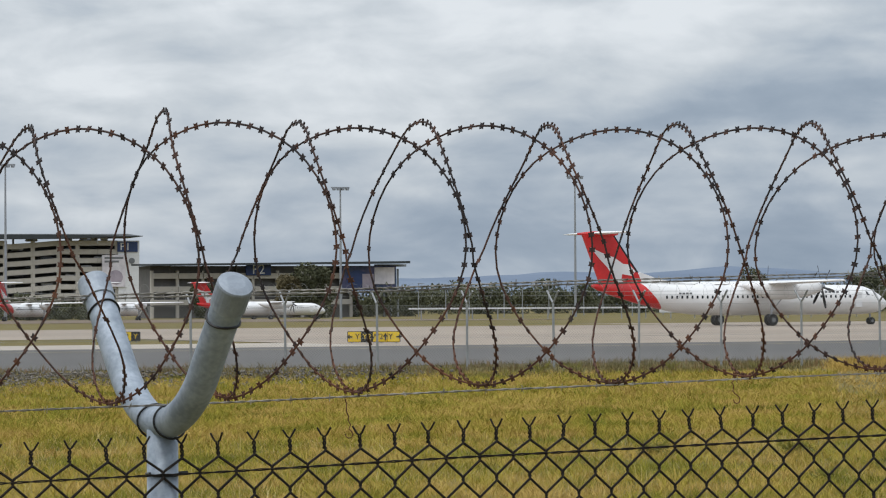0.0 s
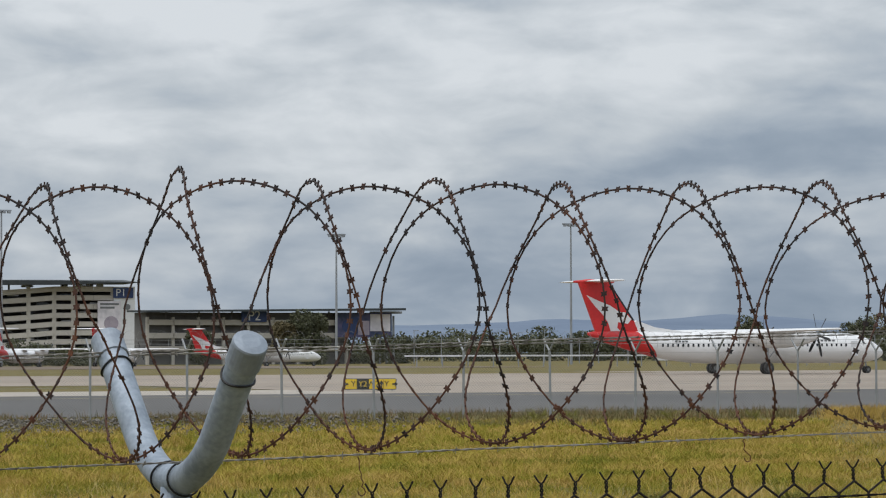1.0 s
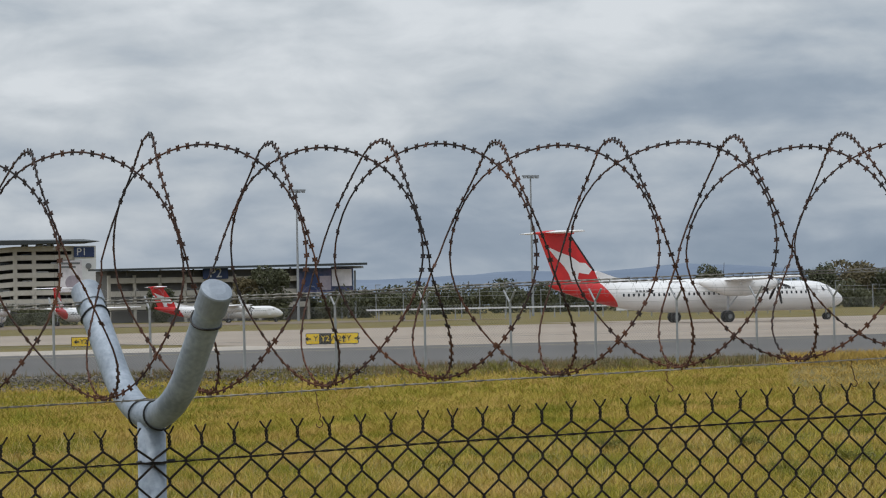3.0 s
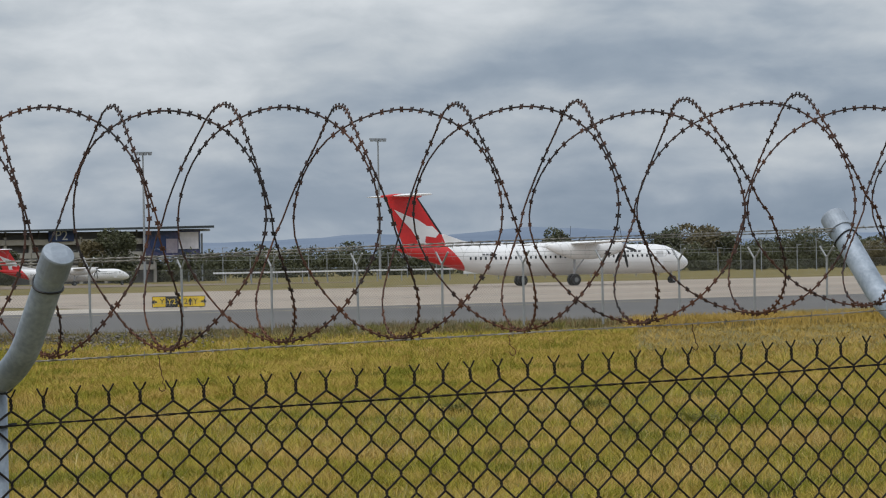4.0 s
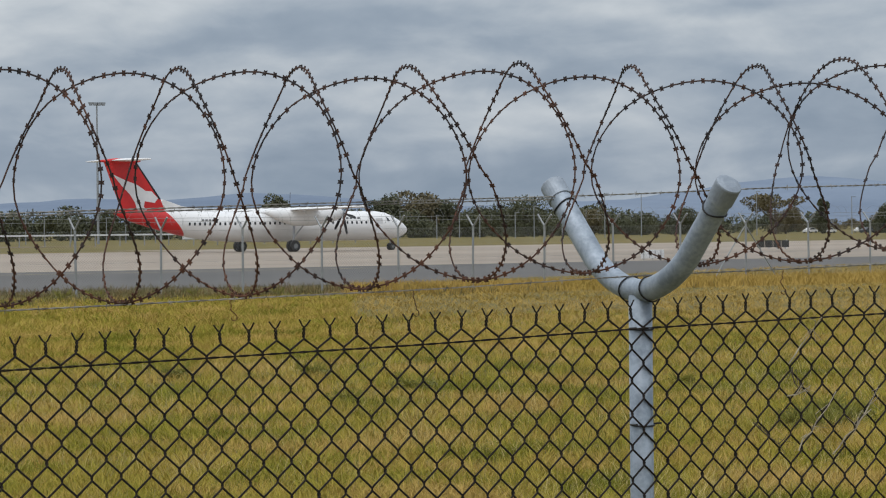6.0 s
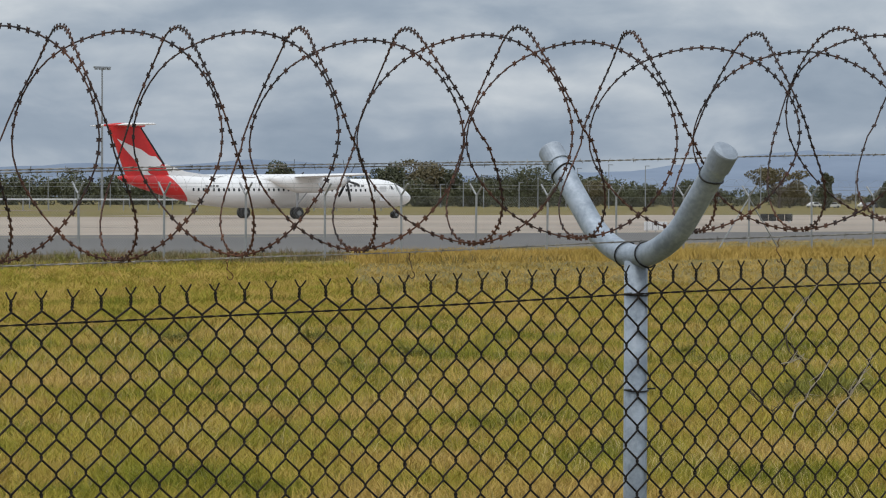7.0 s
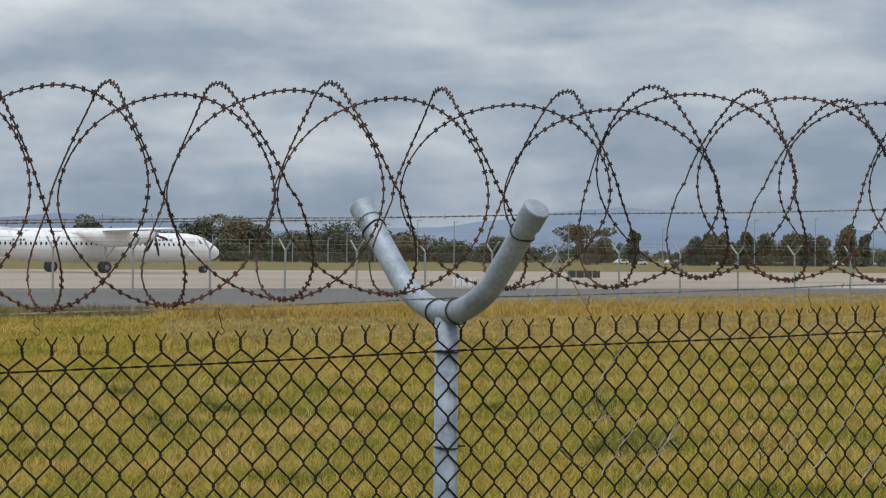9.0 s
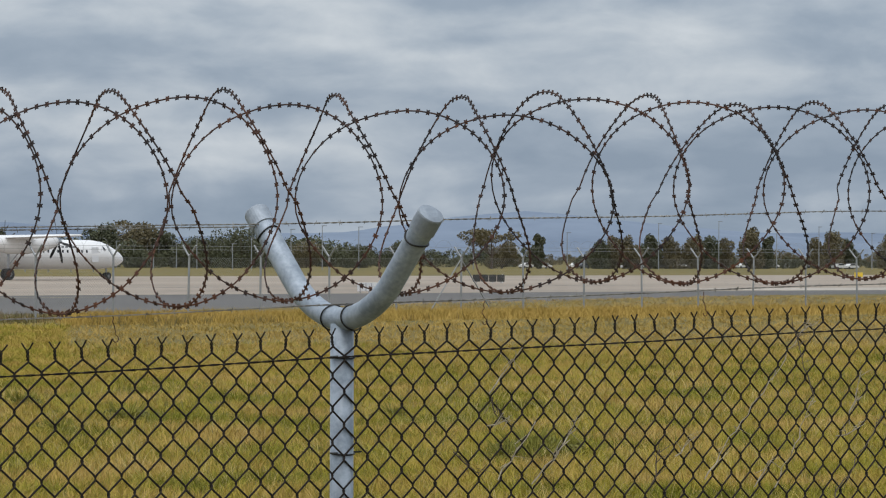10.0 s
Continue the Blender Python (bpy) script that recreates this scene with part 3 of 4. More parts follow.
    twisted_line(-0.9, 2.5 if "slack" in label else 6.0, y, z, 0.008 if y > 0 else 0.006, 0.0013, 90, "strand", STRAND, st, barbs=0.085)


def loose_end(x, z, drop, seed):
    """A rusty wire tail hanging from the bottom of the coil."""
    r = random.Random(seed)
    pts = [Vector((x, -0.01, z + rise(x)))]
    for i in range(7):
        pts.append(pts[-1] + Vector((r.uniform(-0.006, 0.006), r.uniform(-0.004, 0.004), -drop / 7)))
    c = pts[-1]
    for i in range(1, 7):
        a = i * 0.8
        pts.append(c + Vector((0.008 * math.sin(a), 0, -0.008 + 0.008 * math.cos(a) - 0.002)))
    o = part("loose_wire", tube(pts, 0.0012, 5), RUST)
    return tagged(o, "thin rusty wire tail hanging under the coil", "wire")


for i, (lx, drop) in enumerate(((0.41, 0.06), (1.29, 0.03), (1.79, 0.045), (2.95, 0.045), (3.75, 0.05))):
    loose_end(lx, 1.893, drop, i)



def twig(x0, z0, x1, z1, seed, dark):
    """A dry climbing stem threaded along the slant of the mesh."""
    r = random.Random(seed)
    a, b = Vector((x0, -0.004, z0)), Vector((x1, -0.004, z1))
    n = max(4, int((b - a).length / 0.03))
    pts = [a.lerp(b, i / n) + Vector((r.uniform(-0.006, 0.006), r.uniform(-0.006, 0.006), r.uniform(-0.006, 0.006))) for i in range(n + 1)]
    t = thing("dry_vine", "thin dark dead stem tangled in the mesh" if dark else "thin pale dry stem tangled in the mesh", "dead vine")
    part("stem", tube(pts, [0.0018 + 0.0005 * math.sin(i * 1.3) - 0.0006 * i / n for i in range(n + 1)], 5), BARK if dark else STRAW, t)
    for k in range(5):
        q = pts[r.randrange(1, n)]
        part("tendril", tube([q, q + Vector((r.uniform(-0.02, 0.02), -0.01, 0.015)), q + Vector((r.uniform(-0.05, 0.05), -0.012, r.uniform(-0.03, 0.04)))], [0.0013, 0.0010, 0.0005], 4), BARK if dark else STRAW, t)


VINES = ((3.76, 1.43, 4.18, 1.87, 0), (4.03, 1.37, 4.20, 1.65, 0), (4.35, 1.57, 4.40, 1.72, 0), (3.65, 1.50, 3.73, 1.55, 0), (4.20, 1.65, 4.10, 1.88, 1), (4.14, 1.83, 4.22, 1.87, 0), (2.97, 1.69, 3.08, 1.81, 0), (2.98, 1.68, 3.01, 1.61, 1), (2.97, 1.61, 3.05, 1.62, 0), (3.20, 1.52, 3.28, 1.62, 0), (3.00, 1.46, 3.13, 1.61, 0), (3.12, 1.44, 3.22, 1.54, 0), (2.85, 1.54, 2.96, 1.46, 1), (3.56, 1.42, 3.59, 1.54, 1), (4.30, 1.53, 4.42, 1.56, 0), (4.28, 1.35, 4.49, 1.58, 1), (3.96, 1.40, 4.03, 1.48, 0))
for i, (x0, z0, x1, z1, dark) in enumerate(VINES):
    twig(x0, z0, x1, z1, i, dark)

# ---- the far fence ----
FAR_Y = EYE.y + 83.8
FAR_S = 3.0
far_fence = thing("perimeter_fence", "weathered grey chain-link perimeter fence with forked posts", "fence")
fz = 0.04


def far_post_mesh():
    bm = bmesh.new()
    add_tube(bm, [(0, 0, -0.3), (0, 0, 1.0), (0, 0, 2.08)], 0.038, 10)
    for s in (-1, 1):
        add_tube(bm, [(0, 0, 2.05), (0, s * 0.09, 2.12), (0, s * 0.40, 2.43)], 0.032, 8)
    me = bpy.data.meshes.new("post")
    bm.to_mesh(me)
    bm.free()
    me.materials.append(FARPOST)
    return me


fpm = far_post_mesh()
FX0 = EYE.x + 83.8 * 0.2895
for i in range(-2, 26):
    x = FX0 + i * FAR_S
    o = new("post", fpm)
    o.parent = far_fence
    o.matrix_basis = pose(x, FAR_Y, fz, rng.uniform(-0.8, 0.8), rng.uniform(-0.8, 0.8), 0)
bx = FX0 + 15 * FAR_S
for s in (-1, 1):
    part("brace", tube([(bx + s * 0.03, FAR_Y, fz + 1.95), (bx + s * 1.5, FAR_Y, fz + 0.02)], 0.024, 8), FARPOST, far_fence)
for zz, yy in ((2.40, -0.38), (2.28, -0.25), (2.40, 0.38), (2.28, 0.25), (2.0, 0.0), (1.0, 0.0)):
    pts = [(FX0 - 6 + i * 1.0, FAR_Y + yy, fz + zz + 0.02 * noise.noise((i * 0.7, zz, yy))) for i in range(85)]
    part("strand", tube(pts, 0.004, 4), FARWIRE, far_fence)
# coil lying in the forks
pts = []
for i in range(84 * 24):
    a = i * 2 * math.pi / 12
    x = FX0 - 6 + i * 84 / (84 * 24)
    pts.append((x + 0.10 * math.sin(a / 2), FAR_Y + 0.25 * math.cos(a), fz + 2.42 + 0.25 * math.sin(a)))
part("coil", tube(pts, 0.003, 3), FARWIRE, far_fence, "thin coil of barbed tape")


def far_mesh():
    """The woven wires, joined: each one a thin zigzag ribbon."""
    verts, faces = [], []
    p, h, w = 0.10, 0.11, 0.0056
    rows = int(1.95 / (h / 2))
    for c in range(int(84 / p)):
        x = FX0 - 6 + c * p
        for r in range(rows):
            s = 1 if r % 2 == 0 else -1
            z0, z1 = fz + 2.0 - r * h / 2, fz + 2.0 - (r + 1) * h / 2
            o = len(verts)
            verts += [(x + s * p / 2 - w, FAR_Y, z0), (x + s * p / 2 + w, FAR_Y, z0), (x - s * p / 2 + w, FAR_Y, z1), (x - s * p / 2 - w, FAR_Y, z1)]
            faces.append((o, o + 1, o + 2, o + 3))
    return tagged(from_arrays("woven_mesh", verts, faces, FARWIRE, far_fence), kind="stuff")


far_mesh()


# ---- aircraft ----
def ellipse(x, cz, ry, rz, n=28):
    return [(x, ry * math.cos(a), cz + rz * math.sin(a)) for a in (2 * math.pi * i / n for i in range(n))]


def aerofoil(x_le, chord, y, z, thick, n=10):
    top = [(x_le - chord * f, y, z + thick * chord * (2.6 * math.sqrt(f) * (1 - f) + 0.05 * (1 - f))) for f in (i / n for i in range(n + 1))]
    bot = [(x_le - chord * f, y, z - 0.4 * thick * chord * (2.6 * math.sqrt(f) * (1 - f)) - 0.002) for f in (i / n for i in range(n - 1, 0, -1))]
    return top + bot


def wheel(parent, x, y, r, w):
    g = new("wheel")
    g.parent = parent
    g.matrix_basis = pose(x, y, r)
    ty = loft([[(rr * math.cos(a), yy, rr * math.sin(a)) for a in (2 * math.pi * i / 24 for i in range(24))] for yy, rr in ((-w / 2, r * 0.72), (-w / 2, r * 0.9), (-w * 0.3, r), (w * 0.3, r), (w / 2, r * 0.9), (w / 2, r * 0.72))])
    part("tyre", ty, DARK, g, smooth=False)
    part("rim", loft([[(rr * math.cos(a), yy, rr * math.sin(a)) for a in (2 * math.pi * i / 20 for i in range(20))] for yy, rr in ((-w / 2 - 0.01, r * 0.3), (-w / 2 - 0.02, r * 0.42), (w / 2 + 0.02, r * 0.42), (w / 2 + 0.01, r * 0.3))]), LETTER, g)
    return g


def airliner(label, at, turn, group=""):
    """A twin-propeller high-wing airliner with a T-tail; the nose at the origin, the body along -x."""
    a = thing("airliner", label, "airplane", at, turn, group)
    cz = 2.28
    secs = [(0, 1.86, 0.06, 0.06), (-0.15, 1.87, 0.32, 0.32), (-0.6, 1.92, 0.66, 0.62), (-1.2, 2.01, 0.93, 0.88), (-1.9, 2.12, 1.12, 1.1), (-2.6, 2.22, 1.24, 1.26), (-3.6, cz, 1.33, 1.33), (-5, cz, 1.345, 1.345)]
    secs += [(-x, cz, 1.345, 1.345) for x in (8, 12, 16, 19)]
    tail_x, tail_z, tail_w, tail_h = (-19, -21, -23, -25, -27, -29, -30.6, -31.2), (cz, 2.34, 2.48, 2.71, 2.97, 3.25, 3.48, 3.58), (1.345, 1.31, 1.18, 0.99, 0.76, 0.5, 0.25, 0.08), (1.345, 1.31, 1.23, 1.09, 0.87, 0.6, 0.31, 0.1)
    for i in range(1, 41):
        x = -19 - 12.2 * i / 40
        secs.append((x, *(float(np.interp(-x, [-q for q in tail_x], col)) for col in (tail_z, tail_w, tail_h))))
    hull = loft([ellipse(*s) for s in secs])
    bmesh.ops.bisect_plane(hull, geom=hull.verts[:] + hull.edges[:] + hull.faces[:], plane_co=(-24.4, 0, 1.6), plane_no=(1, 0, 0.9))
    body = part("fuselage", hull, [WHITE, RED], a, "white fuselage with a red tail end", smooth=True)
    for f in body.data.polygons:
        if f.center.x < -24.4 - 0.9 * (f.center.z - 1.6):
            f.material_index = 1
    # flight deck windows and cabin windows
    for s in (-1, 1):
        for x0, x1, z0, z1, yw in ((-1.75, -2.35, 2.61, 2.98, 0.93), (-2.4, -2.95, 2.68, 3.06, 1.06)):
            part("cockpit_window", loft([[(x0, s * (yw - 0.12), z0), (x1, s * (yw + 0.13), z0), (x1 - 0.05, s * (yw - 0.12), z1), (x0 - 0.35, s * (yw - 0.36), z1)], [(x0, s * (yw + 0.02), z0), (x1, s * (yw + 0.2), z0), (x1 - 0.05, s * (yw - 0.02), z1), (x0 - 0.35, s * (yw - 0.26), z1)]]), GLASS, body)
        wm_ = bpy.data.meshes.new("cabin_window")
        b_ = box(0, 0, 0, 0.19, 0.05, 0.27, 0.02)
        b_.to_mesh(wm_)
        b_.free()
        wm_.materials.append(GLASS)
        for i in range(38):
            if 15 <= i <= 16:
                continue
            o = new("cabin_window", wm_)
            o.parent = body
            o.matrix_basis = pose(-4.9 - i * 0.525, s * 1.315, 2.56)
        part("cabin_door", loft([[(-3.6, s * 1.32, 1.6), (-4.35, s * 1.335, 1.6), (-4.35, s * 1.29, 2.95), (-3.6, s * 1.275, 2.95)], [(-3.6, s * 1.34, 1.6), (-4.35, s * 1.355, 1.6), (-4.35, s * 1.31, 2.95), (-3.6, s * 1.30, 2.95)]]), SIGNWHITE, body)
        part("fairing", loft([ellipse(x, 1.12, w, h, 14) for x, w, h in ((-12.2, 0.2, 0.05), (-13.2, 0.62, 0.22), (-17.5, 0.62, 0.22), (-18.8, 0.2, 0.05))]), WHITE, body) if s > 0 else None
        # small grey lettering on the flank
        for i in range(7):
            part("lettering", box(-6.2 - i * 0.42, s * 1.2, 2.98, 0.26, 0.05, 0.16), LETTER, body)
        for i in range(4):
            part("lettering", box(-21.8 - i * 0.36, s * 1.2, 2.9, 0.22, 0.06, 0.14), LETTER, body)
    # wing
    part("wing", loft([aerofoil(xl, ch, y, z, 0.09) for xl, ch, y, z in ((-14.3, 1.45, -14.2, 3.88), (-13.8, 2.1, -9.5, 3.82), (-13.0, 3.0, -4.2, 3.72), (-13.0, 3.0, 4.2, 3.72), (-13.8, 2.1, 9.5, 3.82), (-14.3, 1.45, 14.2, 3.88))]), WHITE, a, smooth=True)
    part("wing_root", loft([ellipse(x, 3.5, w, h, 16) for x, w, h in ((-11.6, 0.3, 0.1), (-12.6, 0.85, 0.34), (-14.5, 0.95, 0.42), (-16.2, 0.75, 0.32), (-17.6, 0.2, 0.08))]), WHITE, a, smooth=True)
    for s in (-1, 1):
        y = s * 4.4
        nac = part("nacelle", loft([[(x, y + w * math.cos(t), z + h * math.sin(t)) for t in (2 * math.pi * i / 18 for i in range(18))] for x, z, w, h in ((-10.35, 3.42, 0.36, 0.36), (-10.6, 3.4, 0.5, 0.52), (-11.6, 3.28, 0.6, 0.72), (-13.5, 3.15, 0.62, 0.85), (-15.5, 3.1, 0.58, 0.8), (-17.2, 3.3, 0.4, 0.5), (-18.4, 3.52, 0.12, 0.16))]), WHITE, a, smooth=True)
        prop = part("spinner", loft([[(x, y + r * math.cos(t), 3.42 + r * math.sin(t)) for t in (2 * math.pi * i / 16 for i in range(16))] for x, r in ((-9.72, 0.03), (-9.85, 0.16), (-10.1, 0.27), (-10.34, 0.33))]), GREYMET, a, smooth=True)
        for k in range(6):
            t = radians(12 + 60 * k + (25 if s > 0 else 0))
            c, d = Vector((-10.12, y, 3.42)), Vector((0, math.cos(t), math.sin(t)))
            e = d.cross(Vector((1, 0, 0)))
            rings = []
            for f, ch, tw in ((0.13, 0.07, 50), (0.35, 0.11, 42), (0.7, 0.13, 30), (0.93, 0.11, 22), (1.0, 0.05, 20)):
                m_ = c + d * 2.0 * f
                w_ = (e * math.cos(radians(tw)) + Vector((1, 0, 0)) * math.sin(radians(tw))) * ch
                th_ = w_.cross(d).normalized() * 0.022
                rings.append([tuple(m_ + w_), tuple(m_ + th_), tuple(m_ - w_), tuple(m_ - th_)])
            part("blade", loft(rings), DARK, prop)
        leg = part("landing_gear", tube([(-15.4, y, 2.5), (-15.45, y, 1.2), (-15.5, y, 0.45)], [0.12, 0.1, 0.09], 10), GREYMET, a)
        add = part("brace", tube([(-14.3, y, 2.45), (-15.45, y, 1.25)], 0.05, 8), GREYMET, leg)
        for w_ in (-0.26, 0.26):
            wheel(leg, -15.5, y + w_, 0.52, 0.32)
    nleg = part("landing_gear", tube([(-1.9, 0, 1.4), (-1.75, 0, 0.33)], [0.09, 0.07], 10), GREYMET, a)
    for w_ in (-0.2, 0.2):
        wheel(nleg, -1.75, w_, 0.33, 0.2)
    # tail
    fin_out = [(-20.8, 3.68), (-24.4, 4.15), (-26.3, 4.75), (-28.9, 7.95), (-32.1, 8.05), (-31.3, 6.2), (-30.3, 3.6), (-28.0, 3.2), (-24, 3.3)]
    fin_red = [(-26.2, 3.9), (-26.6, 4.75), (-29.0, 7.95), (-32.1, 8.05), (-31.35, 6.2), (-30.3, 3.6), (-28.4, 3.2), (-26.0, 3.4)]
    part("dorsal_fin", plate(fin_out[:3] + [(-27.0, 4.2), (-26.5, 3.4), (-24, 3.3)], 0.26), WHITE, a)
    fin = part("fin", plate(fin_red, 0.32), RED, a, "red fin with a white swoosh")
    part("deicing_edge", plate([(-26.56, 4.78), (-28.96, 7.98), (-29.12, 7.98), (-26.74, 4.72)], 0.34), DARK, fin)
    for s in (-1, 1):
        # a plain white swoosh with a blunt head
        sw = [(-31.4, 6.95), (-30.2, 6.45), (-29.0, 6.05), (-28.1, 5.5), (-27.5, 5.45), (-26.85, 4.85), (-27.2, 4.45), (-28.2, 4.6), (-28.3, 4.1), (-27.6, 3.5), (-28.9, 3.65), (-29.2, 4.5), (-29.7, 5.2), (-30.5, 5.95)]
        bm = plate(sw, 0.02)
        bmesh.ops.translate(bm, verts=bm.verts, vec=(0, s * 0.17, 0))
        part("swoosh", bm, SIGNWHITE, fin)
    part("tailplane", loft([aerofoil(xl, ch, y, 8.14, 0.085) for xl, ch, y in ((-30.1, 1.35, -4.65), (-29.3, 2.3, -0.4), (-29.3, 2.3, 0.4), (-30.1, 1.35, 4.65))]), WHITE, a, smooth=True)
    part("tail_fairing", loft([ellipse(x, 8.1, w, h, 14) for x, w, h in ((-28.5, 0.05, 0.05), (-29.1, 0.26, 0.24), (-31.2, 0.28, 0.24), (-32.6, 0.06, 0.08))]), RED, a, smooth=True)
    return a


plane = airliner("white twin-propeller airliner with red tail on the taxiway", (149.5, 226.7, 0.024), 2.5)
for hd, dp, tn in ((17.1, 515, 55), (18.85, 520, 55), (22.4, 505, 4)):
    c = spot(hd, dp)
    # a shorter type of the same family
    small = copy_thing(plane, pose(c.x, c.y, c.z, 0, 0, tn) @ Matrix.Scale(0.82, 4))
    tagged(small, "smaller white propeller airliner with red tail parked by car parks", "aircraft", "parked airliners")


# ---- buildings ----
def car_park_tall():
    """Open decks behind precast parapets; the middle bay is a ramp whose parapets slope."""
    c = spot(15.0, 950)
    k = 950 / 600
    b = thing("car_park", "seven-storey pale concrete car park with open decks", "building", (c.x, c.y, -0.4), -12)

    def block(name, x0, x1, y, z, deep, high, material, parent=b, label="", bevel=0.0):
        return part(name, box((x0 + x1) / 2 * k, y * k, z * k, (x1 - x0) * k, deep * k, high * k, bevel), material, parent, label)

    # solid dark block inside, coloured as the shade seen through the openings
    block("shade_core", -53, 38, 12, 7.2, 14, 14.8, CARPARK_SHADE)
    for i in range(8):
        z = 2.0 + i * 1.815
        block("deck", -53, 37.6, 2.6, z - 0.35, 5.0, 0.22, CARPARK_SHADE)
        for x0, x1, n in ((-53, 14.3, 8), (25.3, 37.4, 3)):
            for j in range(n):
                block("parapet", x0 + (x1 - x0) * j / n + 0.03, x0 + (x1 - x0) * (j + 1) / n - 0.03, -0.3, z, 0.2, 1.06, CARPARK, bevel=0.02)
        for x0, x1, z0, z1 in ((14.4, 19.8, -0.8, -0.45), (19.9, 25.2, -0.45, 0.0)):
            bm = loft([[(x * k, -0.42 * k, (z + q - 0.53) * k), (x * k, -0.2 * k, (z + q - 0.53) * k), (x * k, -0.2 * k, (z + q + 0.53) * k), (x * k, -0.42 * k, (z + q + 0.53) * k)] for x, q in ((x0, z0), (x1, z1))])
            part("ramp_parapet", bm, CARPARK, b, "sloping ramp parapet")
        for j in range(9):
            # cars and lamps seen dimly between the decks
            if (j * 7 + i * 5) % 3 == 0:
                x = 4 + j * 3.7 + (i * 1.3) % 2
                part("parked_car", box(x * k, 2.0 * k, (z + 0.62) * k, 2.6 * k, 1.1 * k, 0.5 * k, 0.25), CARWHITE if (i + j) % 2 else CARDARK, b)
    for x in (-53, -46, -38, -30, -22, -14, -6, 2, 9.6, 14.3, 20.0, 25.3, 29.2, 37.4):
        block("column", x - 0.42, x + 0.42, -0.05, 7.6, 0.5, 15.2, CARPARK)
    part("roof", loft([[(x * k, y * k, z * k) for x, y, z in q] for q in (((-59, -4, 14.9), (26, -4, 15.55), (42.4, -4, 16.0), (42.4, 24, 16.2), (-59, 24, 16.2)), ((-59, -4, 16.5), (26, -4, 16.4), (42.4, -4, 16.1), (42.4, 24, 17.2), (-59, 24, 17.2)))]), ROOFING, b, "dark overhanging roof")
    for x in (-40, -26, -12, 2, 16, 27, 33):
        block("roof_post", x - 0.2, x + 0.2, 0.2, 15.3, 0.35, 1.6, CARPARK_SHADE)
    for x in (27.5, 30.6, 32.8, 34.9):
        block("roof_plant", x - 0.7, x + 0.7, 1.5, 15.4, 1.2, 0.9, SIGNWHITE)
    block("stair_tower", 37.6, 42.0, 2, 7.6, 5.4, 15.2, SIGNWHITE, label="white stair tower")
    sign = block("sign_panel", 37.4, 41.6, -0.9, 13.9, 0.3, 2.1, BLUE, label="blue panel with white letters", bevel=0.04)
    lettering("P1", 2.2 * k, SIGNWHITE, sign, (39.0 * k, -1.07 * k, 13.9 * k), 0)
    po = block("poster", 34.2, 39.0, -0.9, 8.9, 0.3, 6.6, POSTER, label="pale pink and grey printed banner", bevel=0.04)
    part("print", loft([[((37.0 + 1.5 * math.cos(t)) * k, yy * k, (7.6 + 1.5 * math.sin(t)) * k) for t in (2 * math.pi * i / 18 for i in range(18))] for yy in (-1.11, -1.07)]), PRINT, po)
    for i in range(2):
        block("lettering", 34.7, 38.6 - 0.9 * i, -1.08, 11.6 - i * 0.75, 0.05, 0.42, LETTER, po)
    part("badge", loft([[((40.4 + 0.62 * math.cos(t)) * k, yy * k, (11.0 + 0.62 * math.sin(t)) * k) for t in (2 * math.pi * i / 16 for i in range(16))] for yy in (-0.95, -0.70)]), LETTER, b)
    return b


def car_park_low():
    c0, c1 = spot(19.1, 585), spot(22.9, 585)
    w = c1.x - c0.x
    b = thing("car_park", "long low car park under a dark flat roof", "building", (c0.x, c0.y, 0.57))
    # dark filling under the roof; the interior shade is painted on it
    part("shade_core", box(w / 2, 5, 4.3, w, 7, 11.0), CARPARK_SHADE, b)
    for i in range(3):
        for j in range(8):
            part("parapet", box((j + 0.5) * w / 8, -0.2, 2.2 + i * 2.75, w / 8 - 0.12, 0.3, 1.15, 0.04), CARPARK, b)
    for j in range(9):
        part("column", box(j * w / 8, 0.3, 3.8, 0.6, 0.6, 10.0), CARPARK, b)
    part("roof", loft([[(-1.5, -4, 9.7), (w + 12, -4, 10.3), (w + 12, 9, 10.4), (-1.5, 9, 9.9)], [(-1.5, -4, 10.1), (w + 12, -4, 10.8), (w + 12, 9, 10.9), (-1.5, 9, 10.3)]]), ROOFING, b, "dark flat roof")
    for j in range(6):
        part("roof_post", box(4 + j * (w - 8) / 5, 0.3, 9.3, 0.3, 0.3, 1.6), CARPARK_SHADE, b)
    sign = part("sign_panel", box(w * 0.52, -0.75, 9.0, 5.6, 0.3, 2.4, 0.04), BLUE, b, "blue panel with white letters")
    lettering("P2", 2.9, SIGNWHITE, sign, (w * 0.52, -0.92, 9.0), 0)
    po = part("poster", box(w + 3.5, -0.9, 7.2, 13.0, 0.3, 5.2, 0.04), POSTER_D, b, "dark purple and blue printed banner")
    part("print", loft([[(w + 1.0 + r * math.cos(t), yy, 7.0 + 1.9 * math.sin(t)) for t in (2 * math.pi * i / 14 for i in range(14))] for yy, r in ((-1.12, 2.6), (-1.07, 2.6))]), BLUE, po)
    part("print", box(w + 7.2, -1.2, 7.7, 4.6, 0.2, 3.6), POSTER, po)
    part("print", box(w + 3.4, -1.15, 6.6, 2.6, 0.1, 3.0), PRINT, po)
    for k in range(3):
        part("gantry_leg", box(w + 8.5 + 1.6 * k, 2, 4.0, 0.35, 0.35, 10.4), MAST, b)
    part("gantry_beam", box(w + 9.5, 1.0, 9.9, 6.5, 2.5, 0.5), MAST, b)
    return b


car_park_tall()
car_park_low()


# ---- masts ----
def light_mast(heading, depth, top):
    c, t = spot(heading, depth), spot(heading, depth, top)
    h = t.z - c.z
